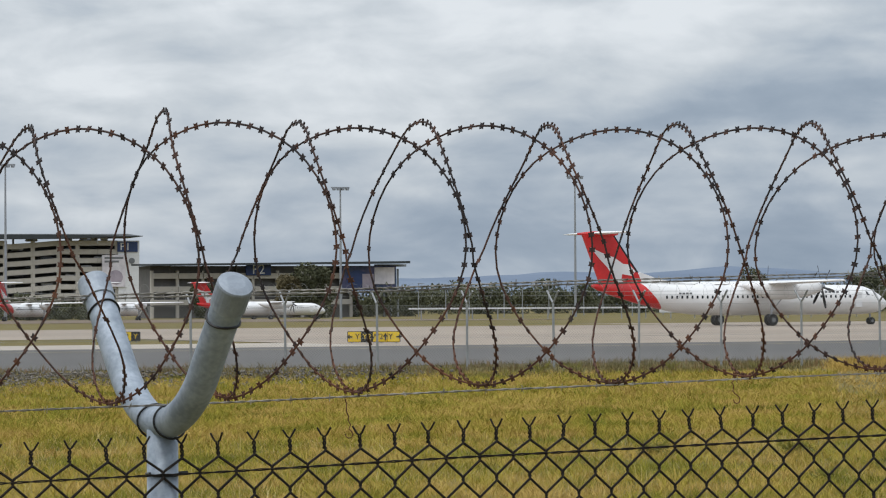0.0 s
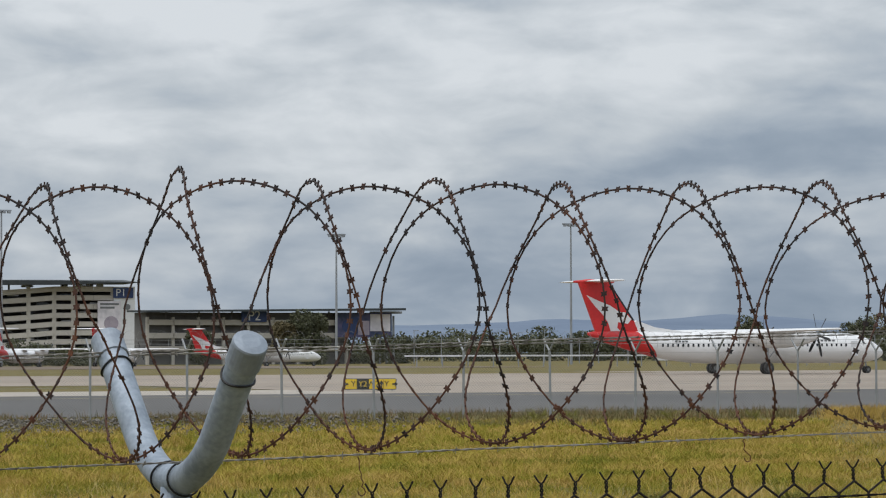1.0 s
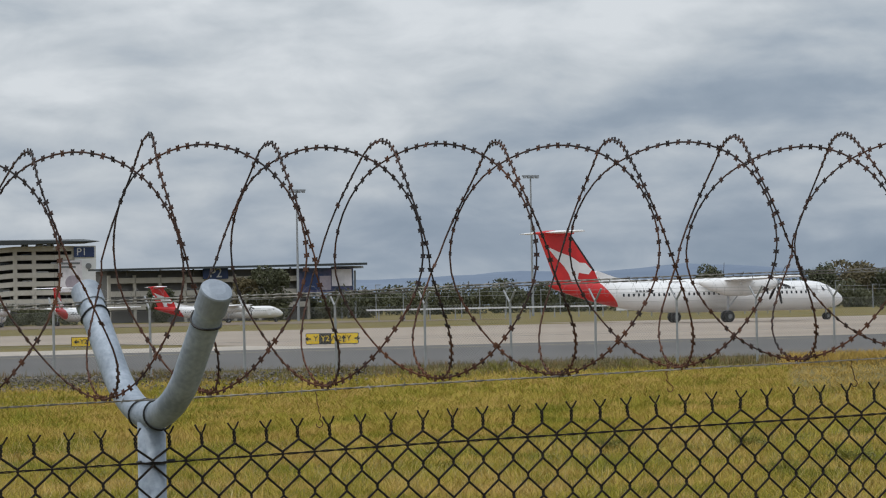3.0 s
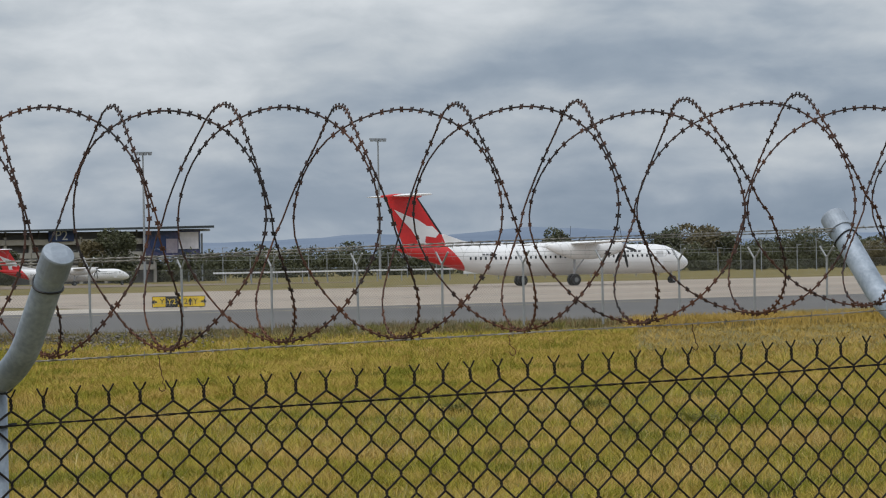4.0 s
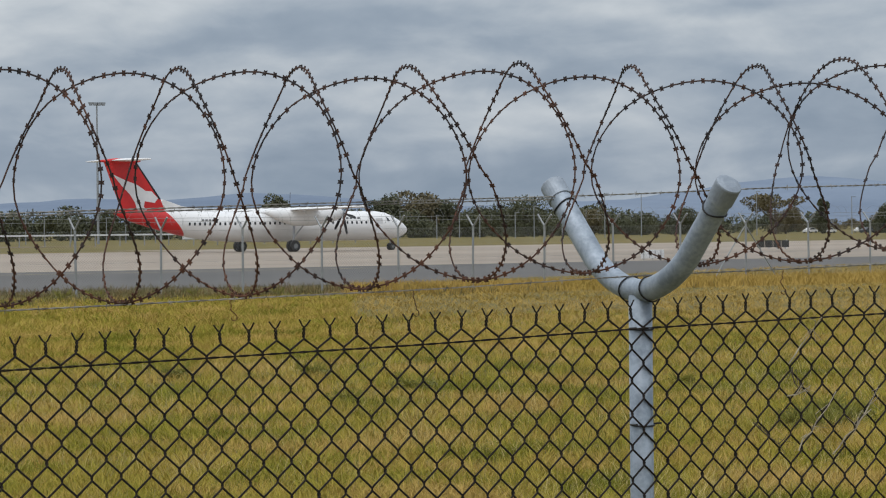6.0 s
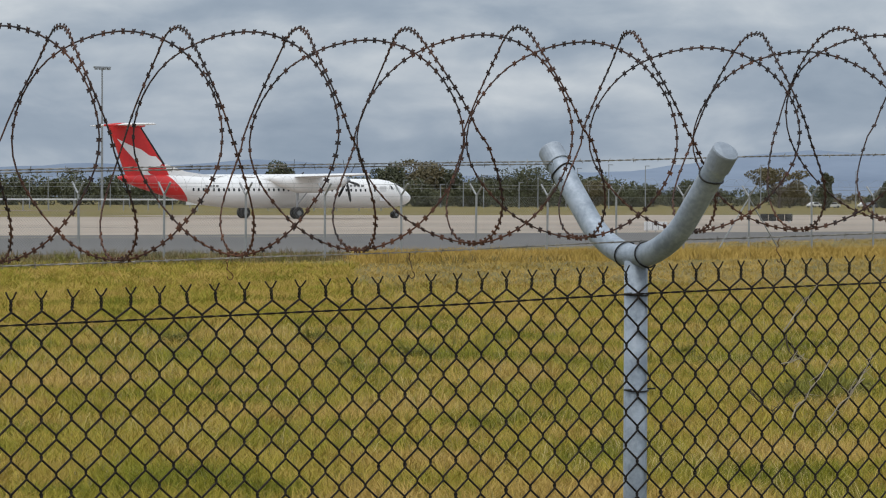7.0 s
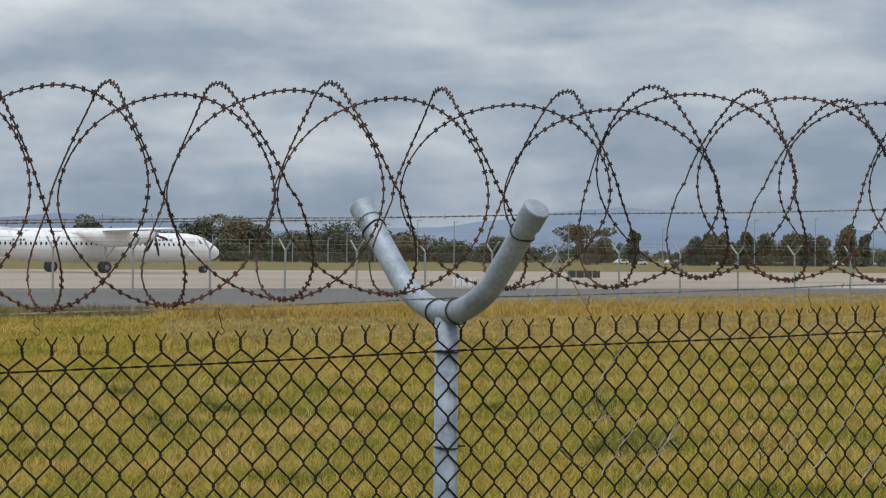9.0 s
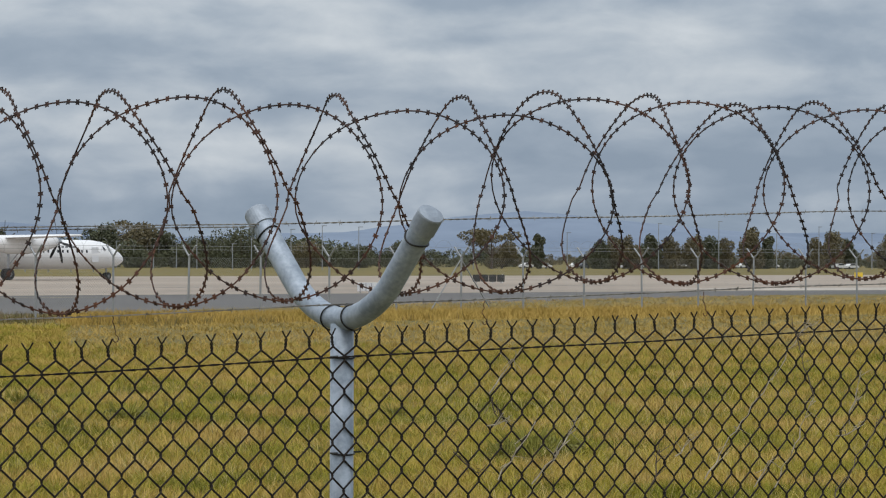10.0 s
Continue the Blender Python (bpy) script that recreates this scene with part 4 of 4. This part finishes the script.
    o = thing("light_mast", "tall grey steel floodlight mast", "light mast", (c.x, c.y, c.z), 0, "apron floodlight masts")
    part("pole", tube([(0, 0, -0.5), (0, 0, h * 0.5), (0, 0, h)], [0.27, 0.21, 0.14], 12), MAST, o)
    part("crossbar", box(0, 0, h, 3.6, 0.5, 0.28, 0.03), MAST, o)
    for i in range(4):
        part("floodlight", box(-1.35 + i * 0.9, -0.15, h - 0.3, 0.55, 0.6, 0.4, 0.05), MAST, o)
    return o


for hd, tp in ((16.33, 2.70), (22.70, 2.25), (27.20, 2.44)):
    light_mast(hd, 520, tp)


def lamp_post(heading, depth, top):
    c, t = spot(heading, depth), spot(heading, depth, top)
    h = t.z - c.z
    o = thing("street_lamp", "slim grey street lamp by the far car park", "street lamp", (c.x, c.y, c.z), 0, "far street lamps")
    part("pole", tube([(0, 0, -0.3), (0, 0, h)], [0.12, 0.08], 8), MAST, o)
    part("lantern", box(0.5, 0, h, 1.2, 0.3, 0.14, 0.02), MAST, o)


prng = random.Random(11)
for i in range(24):
    lamp_post(24.2 + i * 0.52 + prng.uniform(-0.12, 0.12), 560 + prng.uniform(-40, 60), prng.uniform(0.22, 0.42))
for hd, tp in ((36.3, 0.55), (36.9, 0.62), (37.6, 0.6), (39.8, 0.62), (43.35, 0.68), (44.5, 0.72), (45.6, 0.55), (46.4, 0.62), (41.6, 0.5), (47.4, 0.5)):
    lamp_post(hd, 520, tp)


# ---- signs on the airfield ----
def taxi_sign(heading, depth, width, height, panels, label):
    c = spot(heading, depth)
    s = thing("taxiway_sign", label, "sign", (c.x, c.y, c.z), -heading, "taxiway signs")
    x = -width / 2
    part("frame", box(0, 0.16, 0.12 + height / 2, width + 0.06, 0.2, height + 0.06, 0.02), BLACK, s)
    for i in range(4):
        part("leg", box(-width / 2 + 0.2 + i * (width - 0.4) / 3, 0.15, 0.06, 0.07, 0.07, 0.16), GREYMET, s)
    for text, frac, face, ink, arrow in panels:
        w = width * frac
        p = part("panel", box(x + w / 2, 0.03, 0.12 + height / 2, w - 0.015, 0.06, height, 0.01), face, s)
        tx = x + w / 2 + (0.0 if not arrow else (0.16 if arrow == "left" else -0.16))
        lettering(text, height * 0.8, ink, p, (tx, -0.01, 0.12 + height / 2), 0)
        if arrow:
            ax = x + w / 2 + (-0.24 if arrow == "left" else 0.28)
            zc, k = 0.12 + height / 2, 0.13
            if arrow == "up":
                tri = [(ax - k, zc), (ax, zc + 0.2), (ax + k, zc), (ax + 0.04, zc), (ax + 0.04, zc - 0.2), (ax - 0.04, zc - 0.2), (ax - 0.04, zc)]
            else:
                g = -1 if arrow == "left" else 1
                tri = [(ax + g * 0.16, zc), (ax, zc + k), (ax, zc + 0.04), (ax - g * 0.14, zc + 0.04), (ax - g * 0.14, zc - 0.04), (ax, zc - 0.04), (ax, zc - k)]
            bm = plate(tri, 0.02)
            bmesh.ops.translate(bm, verts=bm.verts, vec=(0, -0.012, 0))
            part("arrow", bm, ink, p)
        x += w
    return s


taxi_sign(23.33, 145, 2.74, 0.52, (("Y", 0.25, YELLOW, BLACK, "left"), ("Y2", 0.23, BLACK, YELLOW, ""), ("W2", 0.28, YELLOW, BLACK, "up"), ("Y", 0.24, YELLOW, BLACK, "right")), "yellow and black taxiway guidance sign on grass")
taxi_sign(18.62, 160, 1.5, 0.48, (("Y2", 0.68, YELLOW, BLACK, "left"), ("Y", 0.32, BLACK, YELLOW, "")), "short yellow and black taxiway guidance sign")


def dark_board(heading, depth):
    c = spot(heading, depth)
    s = thing("sign_board", "low dark four-panel airfield board seen from behind", "sign", (c.x, c.y, c.z), -heading)
    for i in range(4):
        x = -0.99 + i * 0.66
        part("panel", box(x, 0, 0.44, 0.62, 0.12, 0.58, 0.02), BLACK, s)
        part("leg", box(x, 0, 0.07, 0.08, 0.08, 0.18), GREYMET, s)
    part("end_post", box(1.12, 0, 0.4, 0.08, 0.1, 0.72, 0.01), SIGNWHITE, s)


dark_board(40.1, 187)


def white_board(heading, depth):
    c = spot(heading, depth)
    s = thing("sign_board", "low pale airfield board seen from behind", "sign", (c.x, c.y, c.z), -heading)
    part("panel", box(0, 0, 0.38, 1.35, 0.1, 0.5, 0.02), SIGNWHITE, s)
    for i in (-1, 0, 1):
        part("leg", box(i * 0.5, 0.02, 0.07, 0.07, 0.07, 0.16), GREYMET, s)
    for i in range(4):
        part("rib", box(-0.5 + i * 0.33, -0.06, 0.38, 0.05, 0.03, 0.46), GREYMET, s)


white_board(37.8, 137)


def yellow_marker(heading, depth):
    c = spot(heading, depth)
    s = thing("marker_board", "small yellow airfield marker board", "sign", (c.x, c.y, c.z), -heading)
    part("panel", box(0, 0, 0.45, 0.9, 0.12, 0.5, 0.02), YELLOW, s)
    part("leg", box(0, 0, 0.1, 0.08, 0.08, 0.22), GREYMET, s)


yellow_marker(47.15, 214)


def low_barrier(h0, h1, depth, z0, z1):
    a, b = spot(h0, depth), spot(h1, depth)
    t = thing("barrier_wall", "long low white barrier on posts behind the grass", "barrier", (a.x, a.y, ground_z(a.y)))
    n = max(2, int((b.x - a.x) / 4))
    s = (b.x - a.x) / n
    for i in range(n):
        part("panel", box((i + 0.5) * s, 0, (z0 + z1) / 2, s - 0.05, 0.25, z1 - z0, 0.02), SIGNWHITE, t)
        part("post", box((i + 0.5) * s, 0.2, z0 / 2 - 0.1, 0.15, 0.12, z0 + 0.4), GREYMET, t)


low_barrier(28.8, 32.76, 400, 0.9, 1.8)
low_barrier(24.0, 28.78, 420, 1.6, 1.85)


# ---- distant vehicles ----
def car(heading, depth, paint, turn):
    c = spot(heading, depth)
    t = thing("parked_car", ("white" if paint is CARWHITE else "dark") + " car parked beyond the airfield", "car", (c.x, c.y, c.z), turn, "far parked cars")
    prof = [(-2.1, 0.35), (-2.1, 0.85), (-1.3, 0.95), (-0.7, 1.42), (0.8, 1.45), (1.5, 0.98), (2.1, 0.9), (2.15, 0.4)]
    part("body", plate(prof, 1.7), paint, t)
    part("window_band", plate([(-1.1, 0.97), (-0.62, 1.36), (0.74, 1.38), (1.25, 0.99)], 1.72), GLASS, t)
    for x in (-1.3, 1.35):
        for y in (-0.8, 0.8):
            w = loft([[(x + 0.32 * math.cos(q), y + yy, 0.32 + 0.32 * math.sin(q)) for q in (2 * math.pi * i / 12 for i in range(12))] for yy in (-0.1, 0.1)])
            part("wheel", w, DARK, t)


for i in range(18):
    car(40.9 + i * 0.36 + prng.uniform(-0.15, 0.15), 560 + prng.uniform(-20, 60), CARWHITE if prng.random() < 0.6 else CARDARK, prng.uniform(-20, 20))

# ---- trees ----
def leaf_cloud(rnd, blobs, count, size):
    """Many small leaf clumps scattered through overlapping uneven lobes."""
    verts, faces = [], []
    tot = sum(b[3] ** 2 for b in blobs)
    for bx_, by_, bz_, br, sq in blobs:
        for _ in range(int(count * br * br / tot)):
            d = Vector((rnd.gauss(0, 1), rnd.gauss(0, 1), rnd.gauss(0, 1))).normalized()
            rr = br * (0.55 + 0.5 * rnd.random() ** 0.6) * (1 + 0.25 * noise.noise((d.x * 2 + bx_, d.y * 2, d.z * 2 + bz_)))
            c = Vector((bx_ + d.x * rr, by_ + d.y * rr, bz_ + d.z * rr * sq))
            s = size * rnd.uniform(0.6, 1.5)
            p, q = Vector((rnd.gauss(0, 1), rnd.gauss(0, 1), rnd.gauss(0, 1))).normalized(), Vector((rnd.gauss(0, 1), rnd.gauss(0, 1), rnd.gauss(0, 1))).normalized()
            o = len(verts)
            verts += [tuple(c + p * s), tuple(c + q * s), tuple(c - p * s * 0.8), tuple(c - q * s * 0.9)]
            faces += [(o, o + 1, o + 2), (o, o + 2, o + 3)]
    return verts, faces


def tree(heading, depth, top, width, leaf=None, shape="round", seed=0, label="dull green broadleaf tree by the airfield"):
    c, t = spot(heading, depth), spot(heading, depth, top + 0.04)
    h = max(2.0, t.z - c.z)
    far = math.hypot(depth, depth * math.tan(radians(heading)))
    w = far * radians(width)
    rnd = random.Random(seed * 31 + 5)
    o = thing("tree", label, "tree", (c.x, c.y, c.z))
    bm = bmesh.new()
    add_tube(bm, [(0, 0, -0.2), (0.1, 0, h * 0.25), (0.05, 0.1, h * 0.55), (0, 0, h * 0.8)], [h * 0.03 + 0.08, h * 0.024 + 0.05, h * 0.016 + 0.03, 0.03], 7)
    blobs = []
    if shape == "flat":
        spec = [(rnd.uniform(-0.42, 0.42) * w, rnd.uniform(-0.3, 0.3) * w, h * rnd.uniform(0.62, 0.88), w * rnd.uniform(0.12, 0.2), 0.5) for _ in range(14)]
    elif shape == "tall":
        spec = [(rnd.uniform(-0.22, 0.22) * w, rnd.uniform(-0.2, 0.2) * w, h * (0.22 + 0.66 * i / 8), w * rnd.uniform(0.24, 0.36) * (1.1 - 0.45 * i / 8), 1.25) for i in range(9)]
    else:
        spec = [(rnd.uniform(-0.34, 0.34) * w, rnd.uniform(-0.3, 0.3) * w, h * rnd.uniform(0.16, 0.8), min(w * rnd.uniform(0.16, 0.27), h * 0.36), 0.85) for _ in range(16)]
    for b in spec:
        blobs.append(b)
        if b[2] > h * 0.35:
            add_tube(bm, [(0.05, 0.05, h * 0.3), (b[0] * 0.5, b[1] * 0.5, (h * 0.3 + b[2]) / 2), (b[0], b[1], b[2])], [h * 0.012 + 0.03, h * 0.008 + 0.02, 0.02], 5)
    part("trunk", bm, BARK, o)
    v, f = leaf_cloud(rnd, blobs, 2600 if shape == "flat" else 6500, 0.019 * h + 0.05)
    from_arrays("crown", v, f, leaf or LEAF, o)
    return o


TREES = ((22.15, 562, 0.80, 0.95, "round"), (21.75, 562, 0.62, 0.6, "round"), (20.1, 565, 0.42, 0.55, "round"), (30.5, 640, 0.70, 0.9, "round"), (32.62, 640, 0.70, 0.95, "round"), (33.2, 640, 0.80, 0.95, "round"), (33.8, 640, 0.56, 0.8, "round"),
         (35.35, 600, 0.52, 1.4, "round"), (34.55, 620, 0.36, 0.9, "round"), (36.6, 620, 0.28, 0.8, "round"), (37.5, 620, 0.26, 0.8, "round"), (38.4, 620, 0.26, 0.8, "round"), (40.15, 560, 0.56, 1.0, "flat"), (40.35, 575, 0.33, 0.7, "round"), (41.05, 560, 0.42, 0.34, "tall"))
for i, (hd, dp, tp, wd, shp) in enumerate(TREES):
    tree(hd, dp, tp, wd, LEAF_O if shp == "flat" or i % 4 == 1 else LEAF, shp, i)
for i, (hd, tp, wd) in enumerate(((42.2, 0.25, 0.35), (42.5, 0.36, 0.36), (42.85, 0.33, 0.35), (43.2, 0.38, 0.36), (43.55, 0.34, 0.36), (43.95, 0.36, 0.38), (44.3, 0.33, 0.35), (44.62, 0.3, 0.3), (45.12, 0.52, 0.42), (45.42, 0.36, 0.25), (46.35, 0.3, 0.3), (46.68, 0.44, 0.4), (46.95, 0.3, 0.3), (47.8, 0.4, 0.5))):
    tree(hd, 560, tp + 0.03, wd * 1.35, LEAF_O if i % 3 else LEAF, "tall", 40 + i, "tall narrow dark tree beyond the airfield")


def tree_belt(h0, h1, depth, low, high, seed, mat_):
    """The far wood, whose trees nobody could count: trunks and clumps of leaves."""
    rnd = random.Random(seed)
    verts, faces = [], []
    hd = h0
    while hd < h1:
        t = spot(hd, depth + rnd.uniform(-25, 25), rnd.uniform(low, high) + 0.08 * noise.noise((hd * 1.3, 0, seed)))
        gz = ground_z(t.y)
        h = t.z - gz
        w = h * rnd.uniform(0.35, 0.6)
        blobs = [(t.x + rnd.uniform(-0.6, 0.6) * w, t.y + rnd.uniform(-0.6, 0.6) * w, gz + h * rnd.uniform(0.1, 0.78), w * rnd.uniform(0.45, 0.75), 0.9) for _ in range(5)]
        v, f = leaf_cloud(rnd, blobs, 480, 0.034 * h + 0.08)
        o = len(verts)
        verts += v
        faces += [tuple(o + k for k in q) for q in f]
        hd += rnd.uniform(0.06, 0.13)
    return tagged(from_arrays("far_wood", verts, faces, mat_), "dull green belt of trees behind the airfield", "woods", kind="stuff")


tree_belt(23.6, 37.5, 720, 0.28, 0.46, 3, LEAF)
tree_belt(29.6, 36.4, 640, 0.2, 0.36, 4, LEAF)
tree_belt(35.5, 41.0, 700, 0.12, 0.26, 5, LEAF)
tree_belt(40.5, 50.0, 900, 0.05, 0.16, 6, LEAF_O)
tree_belt(41.8, 48.5, 600, 0.0, 0.07, 9, LEAF)
tree_belt(12.0, 18.5, 565, -0.02, 0.1, 8, LEAF)
tree_belt(22.2, 24.2, 600, 0.26, 0.40, 13, LEAF)
tree_belt(16.45, 17.9, 560, 0.10, 0.24, 12, LEAF)


# ---- grass ----
def blades(rnd_seed, n, dmin, dmax, h0, h1, width, az0, az1, material, name, label, per=7, lean=0.35, power=1.0, patch=None):
    r = np.random.default_rng(rnd_seed)
    d = dmin * (dmax / dmin) ** (r.random(n) ** power)
    a = np.radians(r.uniform(az0, az1, n))
    depth = d * np.cos(a)
    cx, cy = EYE.x + d * np.sin(a), EYE.y + d * np.cos(a)
    if patch is not None:
        keep = np.array([patch(x, y, r.random()) for x, y in zip(cx, cy)])
        cx, cy, d = cx[keep], cy[keep], d[keep]
        n = len(cx)
    ok = np.abs(cy - FAR_Y) > 0.5
    cx, cy, d = cx[ok], cy[ok], d[ok]
    n = len(cx)
    tuft_h = r.uniform(h0, h1, n)
    tdir = r.uniform(0, 2 * np.pi, n)
    cx, cy, d = (np.repeat(q, per) for q in (cx, cy, d))
    th, td = np.repeat(tuft_h, per), np.repeat(tdir, per)
    m = n * per
    spread = 0.10 + 0.03 * th
    cx = cx + r.normal(0, 1, m) * spread
    cy = cy + r.normal(0, 1, m) * spread
    h = th * r.uniform(0.55, 1.1, m)
    ang = td + r.normal(0, 0.9, m)
    le = lean * h * r.uniform(0.2, 1.5, m)
    dx, dy = np.cos(ang) * le, np.sin(ang) * le
    w = width * (0.5 + d / 45.0) * r.uniform(0.6, 1.3, m)
    wa = r.uniform(0, np.pi, m)
    wx, wy = np.cos(wa) * w, np.sin(wa) * w
    z0 = np.interp(cy, PROFILE_Y, PROFILE_Z)
    v = np.empty((m, 5, 3))
    v[:, 0] = np.stack([cx - wx, cy - wy, z0 - 0.02], 1)
    v[:, 1] = np.stack([cx + wx, cy + wy, z0 - 0.02], 1)
    v[:, 2] = np.stack([cx + wx * 0.8 + dx * 0.4, cy + wy * 0.8 + dy * 0.4, z0 + h * 0.62], 1)
    v[:, 3] = np.stack([cx - wx * 0.8 + dx * 0.4, cy - wy * 0.8 + dy * 0.4, z0 + h * 0.62], 1)
    v[:, 4] = np.stack([cx + dx, cy + dy, z0 + h], 1)
    o = (np.arange(m) * 5)[:, None]
    me = bpy.data.meshes.new(name)
    me.vertices.add(m * 5)
    me.vertices.foreach_set("co", v.ravel())
    loops = np.concatenate([o + np.array([[0, 1, 2, 3]]), o + np.array([[3, 2, 4]])], 1).ravel()
    me.loops.add(len(loops))
    me.loops.foreach_set("vertex_index", loops)
    me.polygons.add(m * 2)
    starts = (np.arange(m)[:, None] * 7 + np.array([[0, 4]])).ravel()
    me.polygons.foreach_set("loop_start", starts)
    me.update(calc_edges=True)
    me.validate()
    me.materials.append(material)
    ob = new(name, me)
    return tagged(ob, label, "grass", kind="stuff")


def verge(x, y, q):
    az = math.degrees(math.atan2(x - EYE.x, y - EYE.y))
    return y - EYE.y < 64 + 0.9 * max(0, az - 20) + 6 * noise.noise((x * 0.35, y * 0.2, 2.0)) + 3 * q


def far_verge(x, y, q):
    az = math.degrees(math.atan2(x - EYE.x, y - EYE.y))
    depth = y - EYE.y
    end = 64 + 0.9 * max(0, az - 20) + 6 * noise.noise((x * 0.35, y * 0.2, 2.0)) + 3 * q
    if az > 33:
        end = max(end, min(90 + (az - 33) * 2.3, 72 + (az - 33) * 6))
    if az < 29 and q > 0.35 + 0.04 * (az - 13):
        return False
    return min(end - 26, 46) - 10 * q < depth < end or (depth < end and q > 0.82)


def near_verge(x, y, q):
    return y - EYE.y < 62 - 18 * q


blades(1, 90000, 18.5, 70, 0.05, 0.19, 0.0025, 13, 51, GRASS, "tall_grass", "olive and straw-coloured grass behind the fence", 7, lean=1.35, patch=near_verge)
blades(4, 46000, 40, 165, 0.06, 0.18, 0.0028, 13, 51, GOLD, "golden_grass", "golden dry grass along the far side of the verge", 7, lean=2.1, power=0.75, patch=far_verge)


def fence_foot(x, y, q):
    return FAR_Y - 9 + 5 * q < y < FAR_Y + 1.5


blades(6, 60000, 88, 145, 0.16, 0.40, 0.0030, 32, 51, GOLD, "fence_grass", "uncut golden grass at the foot of the perimeter fence", 6, lean=0.9, patch=fence_foot)


def west_verge(x, y, q):
    return y < FAR_Y - 9 + 5 * q + 4 * noise.noise((x * 0.3, y * 0.2, 7.0))


blades(8, 26000, 46, 88, 0.08, 0.24, 0.0030, 13, 32, GRASS, "verge_grass", "olive and golden grass reaching up to the broken stones", 7, lean=1.3, patch=west_verge)


def clear_field(x, y, q):
    return noise.noise((x * 0.5, y * 0.3, 4.0)) > -0.1 + 0.4 * q


blades(7, 6000, 18.5, 48, 0.14, 0.32, 0.0015, 13, 51, PALE, "straw_blades", "pale dry straw blades standing in the grass", 4, lean=1.1, patch=clear_field)


def green_patch(x, y, q):
    return noise.noise((x * 0.42, y * 0.20, 1.0)) > 0.14 + 0.5 * q * q + 0.02 * max(0, y - 36)


def fence_strip(x, y, q):
    return FAR_Y - 8 < y < FAR_Y + 6 and x < 66 - 20 * q and noise.noise((x * 0.3, y * 0.3, 6.0)) > -0.05


blades(2, 12500, 18.5, 70, 0.08, 0.20, 0.003, 13, 51, WEED, "green_weeds", "patches of dark green weeds in the grass", 8, lean=0.7, patch=green_patch)


def rubble_weeds(x, y, q):
    return FAR_Y - 8 - 4 * q < y < FAR_Y + 5 and x < 60 - 22 * q and noise.noise((x * 0.22, y * 0.25, 9.0)) > -0.15 + 0.3 * q


blades(5, 14000, 70, 105, 0.10, 0.34, 0.0034, 13, 36, LOWWEED, "low_weeds", "low green weeds growing between the broken stones", 7, lean=0.9, patch=rubble_weeds)
blades(3, 12000, 68, 105, 0.12, 0.36, 0.0036, 13, 51, BROWNWEED, "brown_weeds", "brown weeds along the perimeter fence", 6, patch=fence_strip)


def weed_clump(heading, depth, size, seed):
    c = spot(heading, depth)
    rnd = random.Random(seed)
    t = thing("weed_clump", "dark green leafy weed clump in the dry grass", "weed", (c.x, c.y, c.z))
    bm = bmesh.new()
    for k in range(60):
        q = rnd.uniform(0, 6.28)
        add_tube(bm, [(0, 0, -0.02), (0.3 * size * math.cos(q), 0.3 * size * math.sin(q), size * 0.3), (0.6 * size * math.cos(q), 0.6 * size * math.sin(q), size * rnd.uniform(0.4, 0.75))], [0.006, 0.004, 0.002], 4)
    part("stalk_tangle", bm, WEED, t)
    blobs = [(rnd.uniform(-0.5, 0.5) * size, rnd.uniform(-0.5, 0.5) * size, size * rnd.uniform(0.06, 0.28), size * rnd.uniform(0.2, 0.45), 0.5) for _ in range(9)]
    v, f = leaf_cloud(rnd, blobs, 800, 0.013)
    from_arrays("foliage", v, f, WEEDLEAF, t)


for i, (hd, dp, sz) in enumerate(((40.75, 23.2, 0.46), (41.3, 22.8, 0.42), (41.0, 22.2, 0.36), (40.5, 22.6, 0.36), (41.55, 23.3, 0.36), (41.0, 24.0, 0.4), (31.2, 35.0, 0.38), (33.2, 31.0, 0.40), (31.9, 29.7, 0.3), (38.3, 30.0, 0.28), (28.6, 36.0, 0.35), (26.5, 79.5, 0.55), (27.1, 80.0, 0.5), (24.7, 78.5, 0.4), (22.2, 79.0, 0.4), (29.0, 80.5, 0.45), (30.6, 79.0, 0.4), (19.6, 77.0, 0.4))):
    weed_clump(hd, dp, sz, 70 + i)


def rubble():
    rnd = random.Random(9)
    verts, faces = [], []
    for _ in range(26000):
        a = radians(rnd.uniform(13, 33))
        depth = rnd.uniform(64, 83)
        x, y = EYE.x + depth * math.tan(a), EYE.y + depth
        if rnd.random() < (math.degrees(a) - 18) / 7 or noise.noise((x * 0.25, y * 0.3, 3.0)) > 0.25:
            continue
        s = 0.02 + 0.055 * rnd.random() ** 2
        z = ground_z(y) + 0.35 * max(0, 1 - abs(depth - 77) / 8) * rnd.random()
        o = len(verts)
        rot = Euler((rnd.uniform(0, 3), rnd.uniform(0, 3), rnd.uniform(0, 3))).to_matrix()
        for p in ((1, 0, 0), (-1, 0, 0), (0, 1, 0), (0, -1, 0), (0, 0, 1), (0, 0, -1)):
            q = rot @ Vector(p) * s * rnd.uniform(0.6, 1.2)
            verts.append((x + q.x, y + q.y, z + q.z * 0.8))
        faces += [(o, o + 2, o + 4), (o + 2, o + 1, o + 4), (o + 1, o + 3, o + 4), (o + 3, o, o + 4), (o + 2, o, o + 5), (o + 1, o + 2, o + 5), (o + 3, o + 1, o + 5), (o, o + 3, o + 5)]
    return tagged(from_arrays("rubble", verts, faces, STONE), "grey broken stone heaped along the perimeter fence", "rubble", kind="stuff")


rubble()
